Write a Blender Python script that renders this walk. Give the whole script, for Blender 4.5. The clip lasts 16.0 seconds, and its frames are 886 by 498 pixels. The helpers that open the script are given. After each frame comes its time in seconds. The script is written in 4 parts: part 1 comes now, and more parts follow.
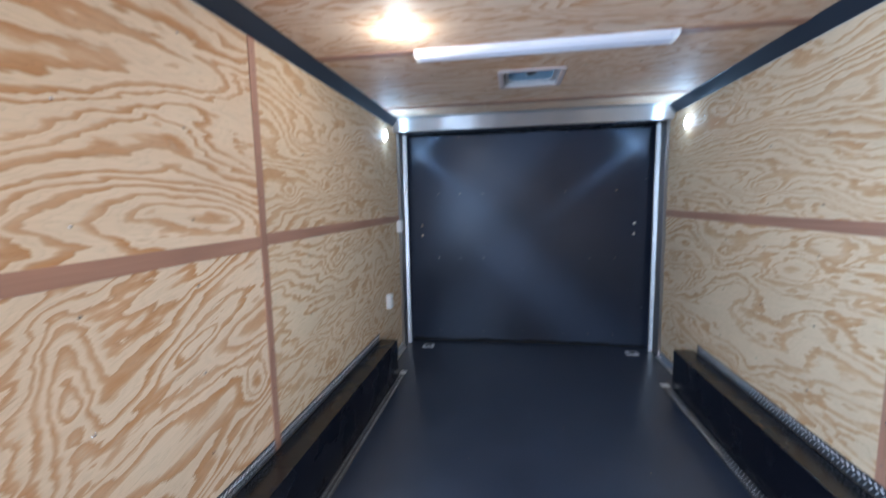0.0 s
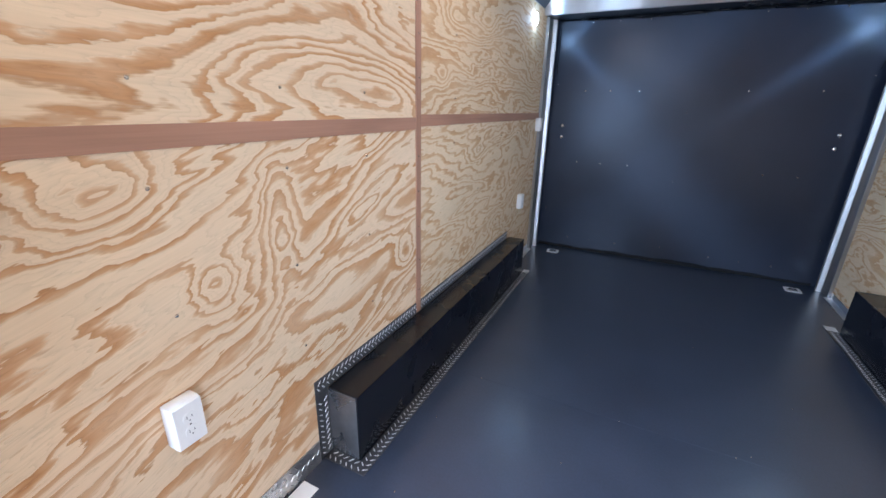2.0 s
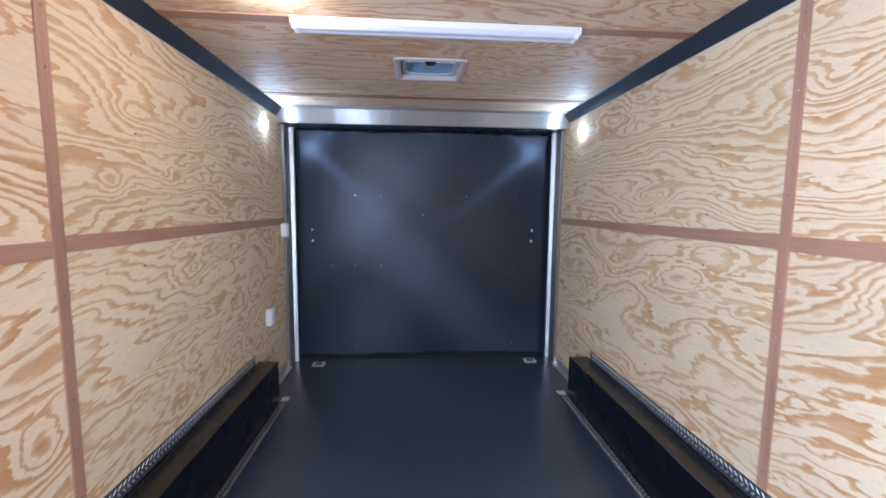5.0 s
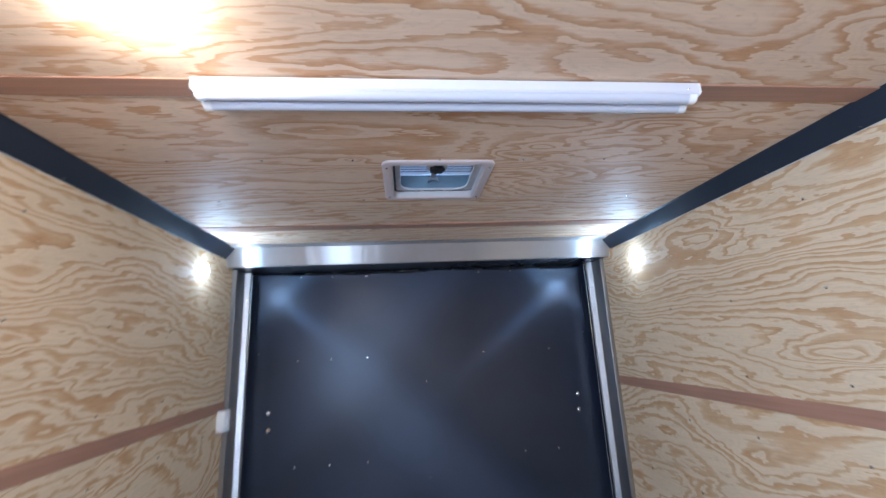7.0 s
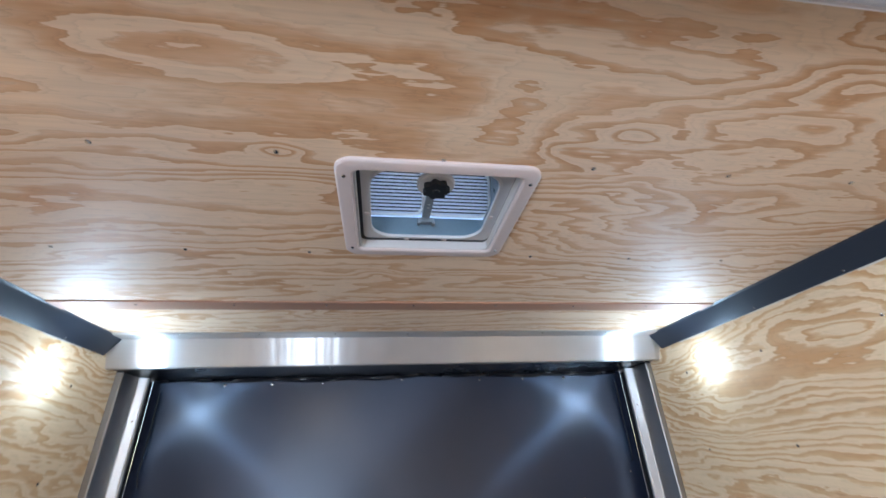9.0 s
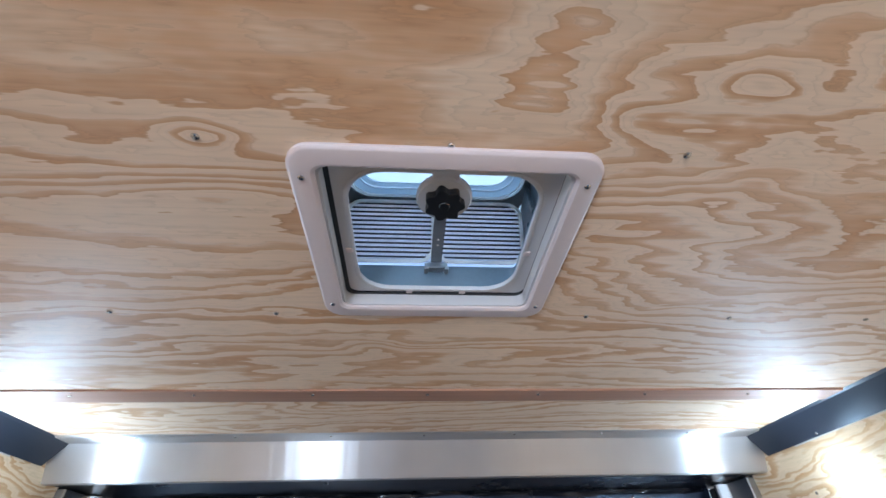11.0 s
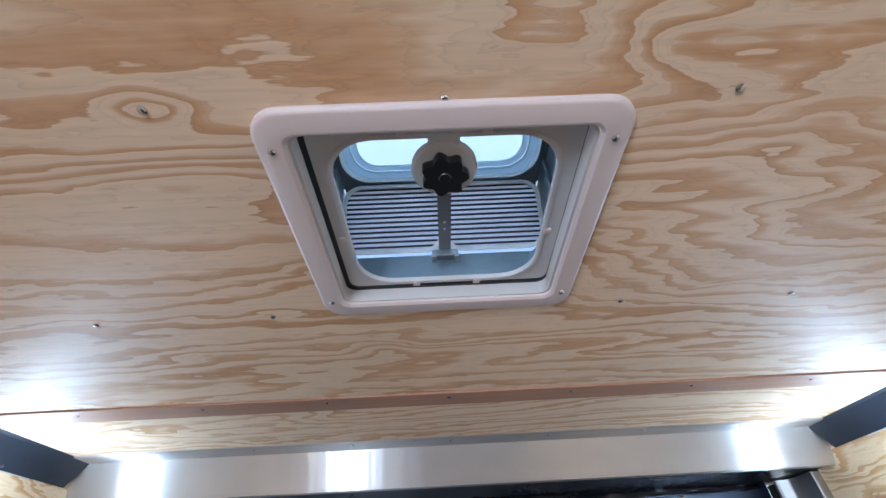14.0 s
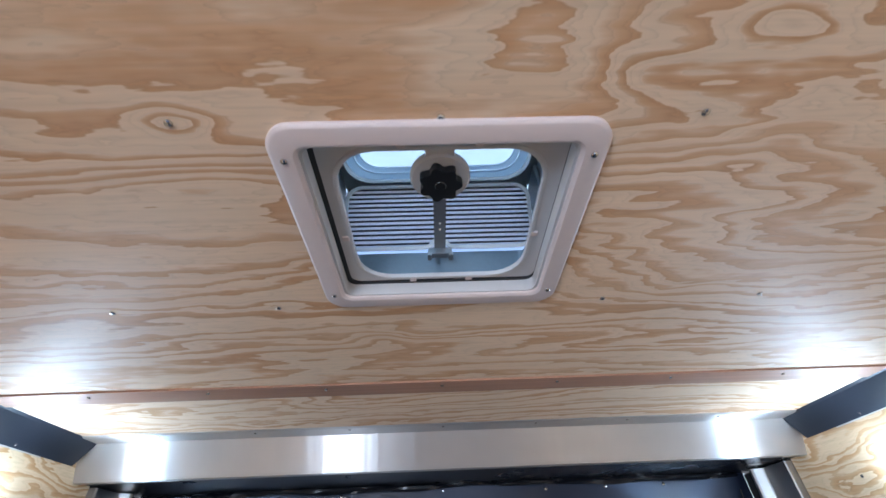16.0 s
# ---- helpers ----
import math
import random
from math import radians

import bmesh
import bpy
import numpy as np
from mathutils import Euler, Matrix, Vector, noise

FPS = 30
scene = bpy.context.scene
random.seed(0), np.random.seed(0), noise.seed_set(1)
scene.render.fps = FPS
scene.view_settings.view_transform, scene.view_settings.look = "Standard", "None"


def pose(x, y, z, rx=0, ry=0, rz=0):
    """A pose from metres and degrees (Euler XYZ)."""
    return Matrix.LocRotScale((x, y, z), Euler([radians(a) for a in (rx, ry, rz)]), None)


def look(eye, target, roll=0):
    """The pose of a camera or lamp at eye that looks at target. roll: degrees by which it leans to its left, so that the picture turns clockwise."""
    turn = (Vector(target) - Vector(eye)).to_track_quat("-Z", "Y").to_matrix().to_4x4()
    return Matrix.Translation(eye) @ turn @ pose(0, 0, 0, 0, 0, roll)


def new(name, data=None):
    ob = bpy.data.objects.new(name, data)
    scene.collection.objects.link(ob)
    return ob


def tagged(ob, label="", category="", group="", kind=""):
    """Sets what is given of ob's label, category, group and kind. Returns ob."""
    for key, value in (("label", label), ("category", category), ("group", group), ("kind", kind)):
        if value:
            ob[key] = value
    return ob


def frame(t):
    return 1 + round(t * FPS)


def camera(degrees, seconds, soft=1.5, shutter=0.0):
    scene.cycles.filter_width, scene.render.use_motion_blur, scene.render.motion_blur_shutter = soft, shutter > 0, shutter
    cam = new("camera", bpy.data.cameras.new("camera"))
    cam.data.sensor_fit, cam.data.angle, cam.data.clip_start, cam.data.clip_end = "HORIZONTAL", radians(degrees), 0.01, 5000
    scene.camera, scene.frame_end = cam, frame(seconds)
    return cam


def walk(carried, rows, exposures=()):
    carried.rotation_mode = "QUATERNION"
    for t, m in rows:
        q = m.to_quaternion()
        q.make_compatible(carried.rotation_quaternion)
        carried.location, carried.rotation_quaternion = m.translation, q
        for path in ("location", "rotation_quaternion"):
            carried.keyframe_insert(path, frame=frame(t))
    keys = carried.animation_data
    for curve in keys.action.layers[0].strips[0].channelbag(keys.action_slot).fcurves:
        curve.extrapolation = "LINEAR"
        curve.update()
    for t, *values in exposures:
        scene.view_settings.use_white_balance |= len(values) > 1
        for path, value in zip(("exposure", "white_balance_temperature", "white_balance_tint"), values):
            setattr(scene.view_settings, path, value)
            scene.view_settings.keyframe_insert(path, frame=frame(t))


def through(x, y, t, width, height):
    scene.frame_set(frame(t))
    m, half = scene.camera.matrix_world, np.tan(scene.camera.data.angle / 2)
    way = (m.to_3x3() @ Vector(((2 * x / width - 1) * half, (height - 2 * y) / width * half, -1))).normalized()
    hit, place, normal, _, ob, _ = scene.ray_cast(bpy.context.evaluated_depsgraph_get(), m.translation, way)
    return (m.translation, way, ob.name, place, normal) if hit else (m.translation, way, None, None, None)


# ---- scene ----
cam = camera(94.5, 16.0, shutter=0.6)

PATH = [
    (0, (-0.144, 0.811, 1.463), (-0.467, 2.771, 1.237), -1.1),
    (0.5, (-0.198, 0.777, 1.424), (-0.695, 2.652, 0.94), -0.9),
    (1, (-0.23, 0.735, 1.39), (-0.938, 2.504, 0.783), 2.1),
    (1.5, (-0.241, 0.73, 1.373), (-1.044, 2.424, 0.675), 1.7),
    (2, (-0.232, 0.739, 1.376), (-1.064, 2.436, 0.72), 1.2),
    (2.5, (-0.213, 0.755, 1.388), (-0.996, 2.493, 0.783), 0.4),
    (3, (-0.168, 0.802, 1.407), (-0.673, 2.66, 0.865), -0.1),
    (3.5, (-0.119, 0.841, 1.416), (-0.193, 2.794, 0.991), 2.0),
    (4, (-0.092, 0.876, 1.439), (0.023, 2.84, 1.083), 1.4),
    (4.2, (-0.101, 0.899, 1.431), (0.048, 2.864, 1.087), 0.8),
    (6.5, (-0.108, 1.812, 1.55), (0.011, 3.786, 1.85), -0.3),
    (7, (-0.149, 2.073, 1.61), (0.044, 4.011, 2.061), -2.8),
    (7.5, (-0.165, 2.293, 1.66), (0.197, 4.177, 2.224), -3.0),
    (8, (-0.134, 2.527, 1.686), (0.1, 4.384, 2.388), -3.9),
    (8.5, (-0.097, 2.677, 1.71), (0.135, 4.512, 2.472), -3.5),
    (9, (-0.119, 2.8, 1.738), (0.163, 4.554, 2.657), -2.9),
    (9.5, (-0.144, 2.888, 1.765), (0.15, 4.597, 2.761), -4.1),
    (10, (-0.128, 2.985, 1.789), (0.142, 4.649, 2.864), -4.4),
    (10.2, (-0.112, 3.018, 1.803), (0.1, 4.653, 2.935), -4.4),
    (12.3, (-0.012, 3.191, 1.831), (0.101, 4.64, 3.205), -1.3),
    (12.5, (-0.018, 3.205, 1.837), (0.088, 4.655, 3.211), -2.9),
    (13, (-0.028, 3.211, 1.872), (0.105, 4.582, 3.322), -5.0),
    (13.5, (-0.027, 3.199, 1.87), (0.067, 4.589, 3.305), -4.0),
    (14, (-0.027, 3.188, 1.859), (0.004, 4.708, 3.158), -3.3),
    (14.5, (-0.024, 3.174, 1.852), (0.045, 4.695, 3.148), -2.9),
    (15, (-0.025, 3.164, 1.853), (0.059, 4.703, 3.127), -3.2),
    (15.5, (-0.028, 3.164, 1.836), (0.02, 4.725, 3.085), -2.3),
    (16, (-0.024, 3.14, 1.837), (0.02, 4.69, 3.101), -2.6),
]
walk(cam, [(t, look(eye, target, roll)) for t, eye, target, roll in PATH],
     [(0.0, 1.07, 5500, 12), (0.5, 1.40, 5500, 13), (1.0, 1.46, 5250, 12), (1.5, 1.38, 5500, 14), (2.5, 1.36, 5550, 13), (3.2, 1.47, 5650, 16), (4.0, 1.36, 5850, 18), (6.5, 1.36, 5650, 16),
      (7.6, 1.33, 6000, 15), (8.5, 1.62, 6450, 14), (9.0, 1.74, 6350, 14), (12.0, 1.70, 6250, 15), (13.5, 1.68, 6350, 15), (16.0, 1.65, 6350, 16)])

# ---- sky, daylight, lamps ----
world = bpy.data.worlds.new("sky")
scene.world = world
world.use_nodes = True
wn, wl = world.node_tree.nodes, world.node_tree.links
sky = wn.new("ShaderNodeTexSky")
sky.sky_type = "NISHITA"
sky.sun_disc = False
sky.sun_elevation = radians(32)
sky.sun_rotation = radians(127)
wl.new(sky.outputs[0], wn["Background"].inputs[0])
wn["Background"].inputs[1].default_value = 0.15

sun = new("sun", bpy.data.lights.new("sun", "SUN"))
sun.data.energy, sun.data.angle, sun.data.color = 3.0, radians(0.5), (1.0, 0.95, 0.88)
sun.matrix_world = look((0, 0, 20), (-24.0, 17.8, 1.0))


def area_lamp(name, eye, target, w, h, watts, color):
    ob = new(name, bpy.data.lights.new(name, "AREA"))
    ob.data.shape, ob.data.size, ob.data.size_y = "RECTANGLE", w, h
    ob.data.energy, ob.data.color = watts, color
    ob.matrix_world = look(eye, target)
    return ob


def bulb(name, at, radius, watts, color):
    ob = new(name, bpy.data.lights.new(name, "POINT"))
    ob.data.energy, ob.data.shadow_soft_size, ob.data.color = watts, radius, color
    ob.location = at
    return ob


# daylight through the two open side doors
DAY = (0.64, 0.82, 1.0)
area_lamp("door_daylight", (-1.262, 0.45, 1.30), (0.0, 0.75, 1.34), 0.48, 1.25, 64, DAY)
slant = area_lamp("door_daylight", (1.24, -0.70, 1.0), (-1.24, 2.90, 1.10), 0.12, 1.85, 4.5, DAY)
slant.data.spread = radians(48)
COOL = (0.44, 0.73, 1.0)
for s in (-1, 1):
    bulb("wall_lamp_light", (s * 1.180, 4.365, 2.055), 0.028, 0.48, COOL)
    disc = area_lamp("wall_lamp_face", (s * 1.2085, 4.365, 2.055), (0.0, 4.365, 2.055), 0.07, 0.07, 1.5, COOL)
    disc.data.shape = "DISK"
# added light for the warm glow on the ceiling, which has no fixture
bulb("ceiling_glow_light", (-0.64, 2.73, 2.195), 0.028, 2.6, (1.0, 0.91, 0.76))

# ---- measures of the place ----
W = 1.234          # half the inner width
H = 2.245          # ceiling
RAIL = {-1: 1.300, 1: 1.326}   # middle of the long wall battens
SEAM = 2.485       # upright wall batten
BACK = 4.993       # inner face of the ramp door
FRONT = -1.30      # front wall
SILL = {-1: (0.04, 0.86), 1: (-1.15, -0.25)}   # side doors, along the walls
ORIGIN = {}


# ---- materials ----
def material(name):
    m = bpy.data.materials.new(name)
    m.use_nodes = True
    return m, m.node_tree.nodes, m.node_tree.links, m.node_tree.nodes["Principled BSDF"]


def math_node(nodes, links, op, a, b=None, c=None):
    n = nodes.new("ShaderNodeMath")
    n.operation = op
    for i, v in enumerate((a, b, c)):
        if v is None:
            continue
        if isinstance(v, (int, float)):
            n.inputs[i].default_value = v
        else:
            links.new(v, n.inputs[i])
    return n.outputs[0]


def noise_node(nodes, links, vec, scale, detail=3.0, rough=0.5, distort=0.0):
    n = nodes.new("ShaderNodeTexNoise")
    n.inputs["Scale"].default_value = scale
    n.inputs["Detail"].default_value = detail
    n.inputs["Roughness"].default_value = rough
    n.inputs["Distortion"].default_value = distort
    links.new(vec, n.inputs["Vector"])
    return n.outputs["Fac"]


def scaled(nodes, links, vec, sx, sy, sz):
    n = nodes.new("ShaderNodeMapping")
    n.inputs["Scale"].default_value = (sx, sy, sz)
    links.new(vec, n.inputs["Vector"])
    return n.outputs[0]


def ramp(nodes, links, fac, stops):
    n = nodes.new("ShaderNodeValToRGB")
    e = n.color_ramp.elements
    while len(e) < len(stops):
        e.new(0.5)
    for el, (p, c) in zip(e, stops):
        el.position = p
        el.color = (*c, 1) if len(c) == 3 else c
    links.new(fac, n.inputs["Fac"])
    return n.outputs["Color"]


def bump(nodes, links, bsdf, height, strength, distance=0.002):
    n = nodes.new("ShaderNodeBump")
    n.inputs["Strength"].default_value = strength
    n.inputs["Distance"].default_value = distance
    links.new(height, n.inputs["Height"])
    links.new(n.outputs[0], bsdf.inputs["Normal"])


def seeded(nodes, links):
    """Local coordinates, shifted for each piece and each joined sheet."""
    tc = nodes.new("ShaderNodeTexCoord")
    info = nodes.new("ShaderNodeObjectInfo")
    geo = nodes.new("ShaderNodeNewGeometry")
    r = math_node(nodes, links, "ADD", info.outputs["Random"], geo.outputs["Random Per Island"])
    r = math_node(nodes, links, "MULTIPLY", r, 31.0)
    comb = nodes.new("ShaderNodeCombineXYZ")
    for i in range(3):
        links.new(r, comb.inputs[i])
    add = nodes.new("ShaderNodeVectorMath")
    links.new(tc.outputs["Object"], add.inputs[0])
    links.new(comb.outputs[0], add.inputs[1])
    return add.outputs[0], r


def plywood(name, rings=15.0, slope=1.2, turn=0.0, peaks=(), pale=(0.75, 0.572, 0.385), dark=(0.51, 0.245, 0.092), tight=None):
    """Rotary-cut pine: rings are the contour lines of a stretched relief, with knots at peaks (u, v, height, ru, rv)."""
    m, n, l, b = material(name)
    vec, _ = seeded(n, l)
    tc = n.new("ShaderNodeTexCoord")
    rot = n.new("ShaderNodeMapping")
    rot.inputs["Rotation"].default_value = (0, 0, radians(-turn))
    l.new(vec, rot.inputs["Vector"])
    vec = rot.outputs[0]
    big = noise_node(n, l, scaled(n, l, vec, 0.85, 2.6, 1.0), 1.0, 2.2, 0.45, 0.5)
    low = noise_node(n, l, scaled(n, l, vec, 1.1, 2.1, 1.0), 1.0, 1.0, 0.5)
    mid = noise_node(n, l, scaled(n, l, vec, 3.4, 12.0, 1.0), 1.0, 2.2, 0.55, 0.4)
    jag = noise_node(n, l, scaled(n, l, vec, 6.0, 80.0, 1.0), 1.0, 3.0, 0.65)
    sep = n.new("ShaderNodeSeparateXYZ")
    l.new(vec, sep.inputs[0])
    h = math_node(n, l, "MULTIPLY_ADD", sep.outputs[1], slope, big)
    wild = math_node(n, l, "MULTIPLY", math_node(n, l, "POWER", low, 2.0), 0.75)
    h = math_node(n, l, "ADD", h, math_node(n, l, "MULTIPLY", mid, wild))
    h = math_node(n, l, "MULTIPLY_ADD", jag, 0.040, h)
    tooth = noise_node(n, l, scaled(n, l, vec, 13.0, 42.0, 1.0), 1.0, 2.0, 0.6)
    h = math_node(n, l, "MULTIPLY_ADD", tooth, 0.060, h)
    if tight:
        # closer rings past a line across the sheet
        split = n.new("ShaderNodeSeparateXYZ")
        l.new(tc.outputs["Object"], split.inputs[0])
        past = math_node(n, l, "MAXIMUM", math_node(n, l, "SUBTRACT", split.outputs[1], tight[0]), 0.0)
        h = math_node(n, l, "MULTIPLY_ADD", past, tight[1], h)
    for u, v, height, ru, rv in peaks:
        d = n.new("ShaderNodeVectorMath")
        d.operation = "SUBTRACT"
        l.new(tc.outputs["Object"], d.inputs[0])
        d.inputs[1].default_value = (u, v, 0)
        k = n.new("ShaderNodeVectorMath")
        k.operation = "MULTIPLY"
        l.new(d.outputs[0], k.inputs[0])
        k.inputs[1].default_value = (1 / ru, 1 / rv, 0)
        q = n.new("ShaderNodeVectorMath")
        q.operation = "DOT_PRODUCT"
        l.new(k.outputs[0], q.inputs[0])
        l.new(k.outputs[0], q.inputs[1])
        g = math_node(n, l, "POWER", 2.718, math_node(n, l, "MULTIPLY", q.outputs["Value"], -1.0))
        h = math_node(n, l, "MULTIPLY_ADD", g, height, h)
    # years of unequal width
    year = n.new("ShaderNodeTexNoise")
    year.noise_dimensions = "1D"
    year.inputs["Scale"].default_value = rings * 0.55
    year.inputs["Detail"].default_value = 1.0
    l.new(h, year.inputs["W"])
    count = math_node(n, l, "MULTIPLY_ADD", year.outputs["Fac"], 1.1, math_node(n, l, "MULTIPLY", h, rings))
    band = math_node(n, l, "FRACT", count)
    step = tuple(p * 0.55 + d * 0.45 for p, d in zip(pale, dark))
    midc = tuple(p * 0.18 + d * 0.82 for p, d in zip(pale, dark))
    edge = tuple(d * 0.88 for d in dark)
    col = ramp(n, l, band, [(0.0, pale), (0.52, pale), (0.59, step), (0.70, midc), (0.92, dark), (0.96, edge), (1.0, pale)])
    # some latewood is faint, some is strong
    faint = noise_node(n, l, scaled(n, l, vec, 2.6, 7.0, 1.0), 1.0, 3.0, 0.6)
    soft = n.new("ShaderNodeMix")
    soft.data_type = "RGBA"
    fade = n.new("ShaderNodeMapRange")
    fade.inputs["From Min"].default_value, fade.inputs["From Max"].default_value = 0.40, 0.68
    fade.inputs["To Max"].default_value = 0.45
    l.new(faint, fade.inputs["Value"])
    l.new(fade.outputs[0], soft.inputs["Factor"])
    l.new(col, soft.inputs["A"])
    soft.inputs["B"].default_value = (*(p * 0.8 + d * 0.2 for p, d in zip(pale, dark)), 1)
    col = soft.outputs["Result"]
    streak = noise_node(n, l, scaled(n, l, vec, 3.0, 160.0, 3.0), 1.0, 3.0, 0.6)
    patch = noise_node(n, l, scaled(n, l, vec, 1.2, 2.5, 1.0), 1.0, 3.0, 0.55)
    tone = math_node(n, l, "MULTIPLY_ADD", streak, 0.26, 0.77)
    tone = math_node(n, l, "MULTIPLY", tone, math_node(n, l, "MULTIPLY_ADD", patch, 0.30, 0.90))
    fine = math_node(n, l, "FRACT", math_node(n, l, "MULTIPLY", h, rings * 3.0))
    line = math_node(n, l, "MULTIPLY_ADD", math_node(n, l, "POWER", fine, 6.0), -0.13, 1.0)
    tone = math_node(n, l, "MULTIPLY", tone, line)
    mix = n.new("ShaderNodeMix")
    mix.data_type, mix.blend_type = "RGBA", "MULTIPLY"
    mix.inputs["Factor"].default_value = 1.0
    l.new(col, mix.inputs["A"])
    l.new(tone, mix.inputs["B"])
    # small dark knots and pitch flecks
    fl = noise_node(n, l, scaled(n, l, vec, 7.0, 34.0, 7.0), 1.0, 2.0, 0.6)
    fleck = ramp(n, l, fl, [(0.0, (1, 1, 1)), (0.70, (1, 1, 1)), (0.80, (0.62, 0.50, 0.42)), (1.0, (0.5, 0.4, 0.33))])
    mix2 = n.new("ShaderNodeMix")
    mix2.data_type, mix2.blend_type = "RGBA", "MULTIPLY"
    mix2.inputs["Factor"].default_value = 0.8
    l.new(mix.outputs["Result"], mix2.inputs["A"])
    l.new(fleck, mix2.inputs["B"])
    l.new(mix2.outputs["Result"], b.inputs["Base Color"])
    l.new(math_node(n, l, "MULTIPLY_ADD", streak, 0.20, 0.58), b.inputs["Roughness"])
    b.inputs["Specular IOR Level"].default_value = 0.42
    bump(n, l, b, math_node(n, l, "MULTIPLY_ADD", band, -0.25, streak), 0.25, 0.0012)
    return m


def stained(name, base, scale_u=2.0, scale_v=60.0):
    m, n, l, b = material(name)
    vec, _ = seeded(n, l)
    g = noise_node(n, l, scaled(n, l, vec, scale_u, scale_v, scale_v), 1.0, 4.0, 0.6, 0.4)
    p = noise_node(n, l, scaled(n, l, vec, 1.5, 6.0, 6.0), 1.0, 2.0)
    f = math_node(n, l, "MULTIPLY_ADD", p, 0.5, math_node(n, l, "MULTIPLY", g, 0.6))
    l.new(ramp(n, l, f, [(0.25, tuple(c * 0.72 for c in base)), (0.75, tuple(c * 1.25 for c in base))]),
          b.inputs["Base Color"])
    b.inputs["Roughness"].default_value = 0.5
    bump(n, l, b, g, 0.2, 0.001)
    return m


def painted(name, base, rough, spread=0.12, grain=180.0, relief=0.08, metal=0.0, random_tone=0.0):
    m, n, l, b = material(name)
    tc = n.new("ShaderNodeTexCoord")
    a = noise_node(n, l, tc.outputs["Object"], 3.0, 4.0, 0.6)
    f = noise_node(n, l, tc.outputs["Object"], grain, 3.0, 0.6)
    t = math_node(n, l, "MULTIPLY_ADD", f, 0.4, math_node(n, l, "MULTIPLY", a, 0.6))
    l.new(ramp(n, l, t, [(0.25, tuple(c * (1 - spread) for c in base)), (0.75, tuple(c * (1 + spread) for c in base))]),
          b.inputs["Base Color"])
    l.new(math_node(n, l, "MULTIPLY_ADD", a, 0.16, rough - 0.08), b.inputs["Roughness"])
    b.inputs["Metallic"].default_value = metal
    if random_tone:
        info = n.new("ShaderNodeObjectInfo")
        tone = math_node(n, l, "MULTIPLY_ADD", info.outputs["Random"], random_tone, 1.0 - random_tone / 2)
        mul = n.new("ShaderNodeVectorMath")
        mul.operation = "SCALE"
        l.new(b.inputs["Base Color"].links[0].from_socket, mul.inputs[0])
        l.new(tone, mul.inputs["Scale"])
        l.new(mul.outputs[0], b.inputs["Base Color"])
    bump(n, l, b, f, relief, 0.001)
    return m


def brushed(name, base, rough, aniso, turn=0.0, ripple=0.0):
    """Brushed metal with lengthwise scratches; the brushing follows the first UV axis."""
    m, n, l, b = material(name)
    uv = n.new("ShaderNodeUVMap")
    uv.uv_map = "UVMap"
    g = noise_node(n, l, scaled(n, l, uv.outputs[0], 1.5, 260.0, 1.0), 1.0, 3.0, 0.6)
    a = noise_node(n, l, scaled(n, l, uv.outputs[0], 2.0, 5.0, 1.0), 1.0, 3.0, 0.6)
    l.new(ramp(n, l, a, [(0.3, tuple(c * 0.85 for c in base)), (0.7, base)]), b.inputs["Base Color"])
    l.new(math_node(n, l, "MULTIPLY_ADD", g, 0.12, rough - 0.06), b.inputs["Roughness"])
    b.inputs["Metallic"].default_value = 1.0
    b.inputs["Anisotropic"].default_value = aniso
    b.inputs["Anisotropic Rotation"].default_value = turn
    tg = n.new("ShaderNodeTangent")
    tg.direction_type, tg.uv_map = "UV_MAP", "UVMap"
    l.new(tg.outputs[0], b.inputs["Tangent"])
    bump(n, l, b, g, 0.004, 0.0004)
    if ripple:
        # shallow waves of a long thin sheet
        w = noise_node(n, l, scaled(n, l, uv.outputs[0], 11.0, 0.8, 1.0), 1.0, 2.0, 0.5)
        wave = n.new("ShaderNodeBump")
        wave.inputs["Strength"].default_value = ripple
        wave.inputs["Distance"].default_value = 0.004
        l.new(w, wave.inputs["Height"])
        l.new(wave.outputs[0], b.inputs["Normal"].links[0].from_node.inputs["Normal"])
    return m


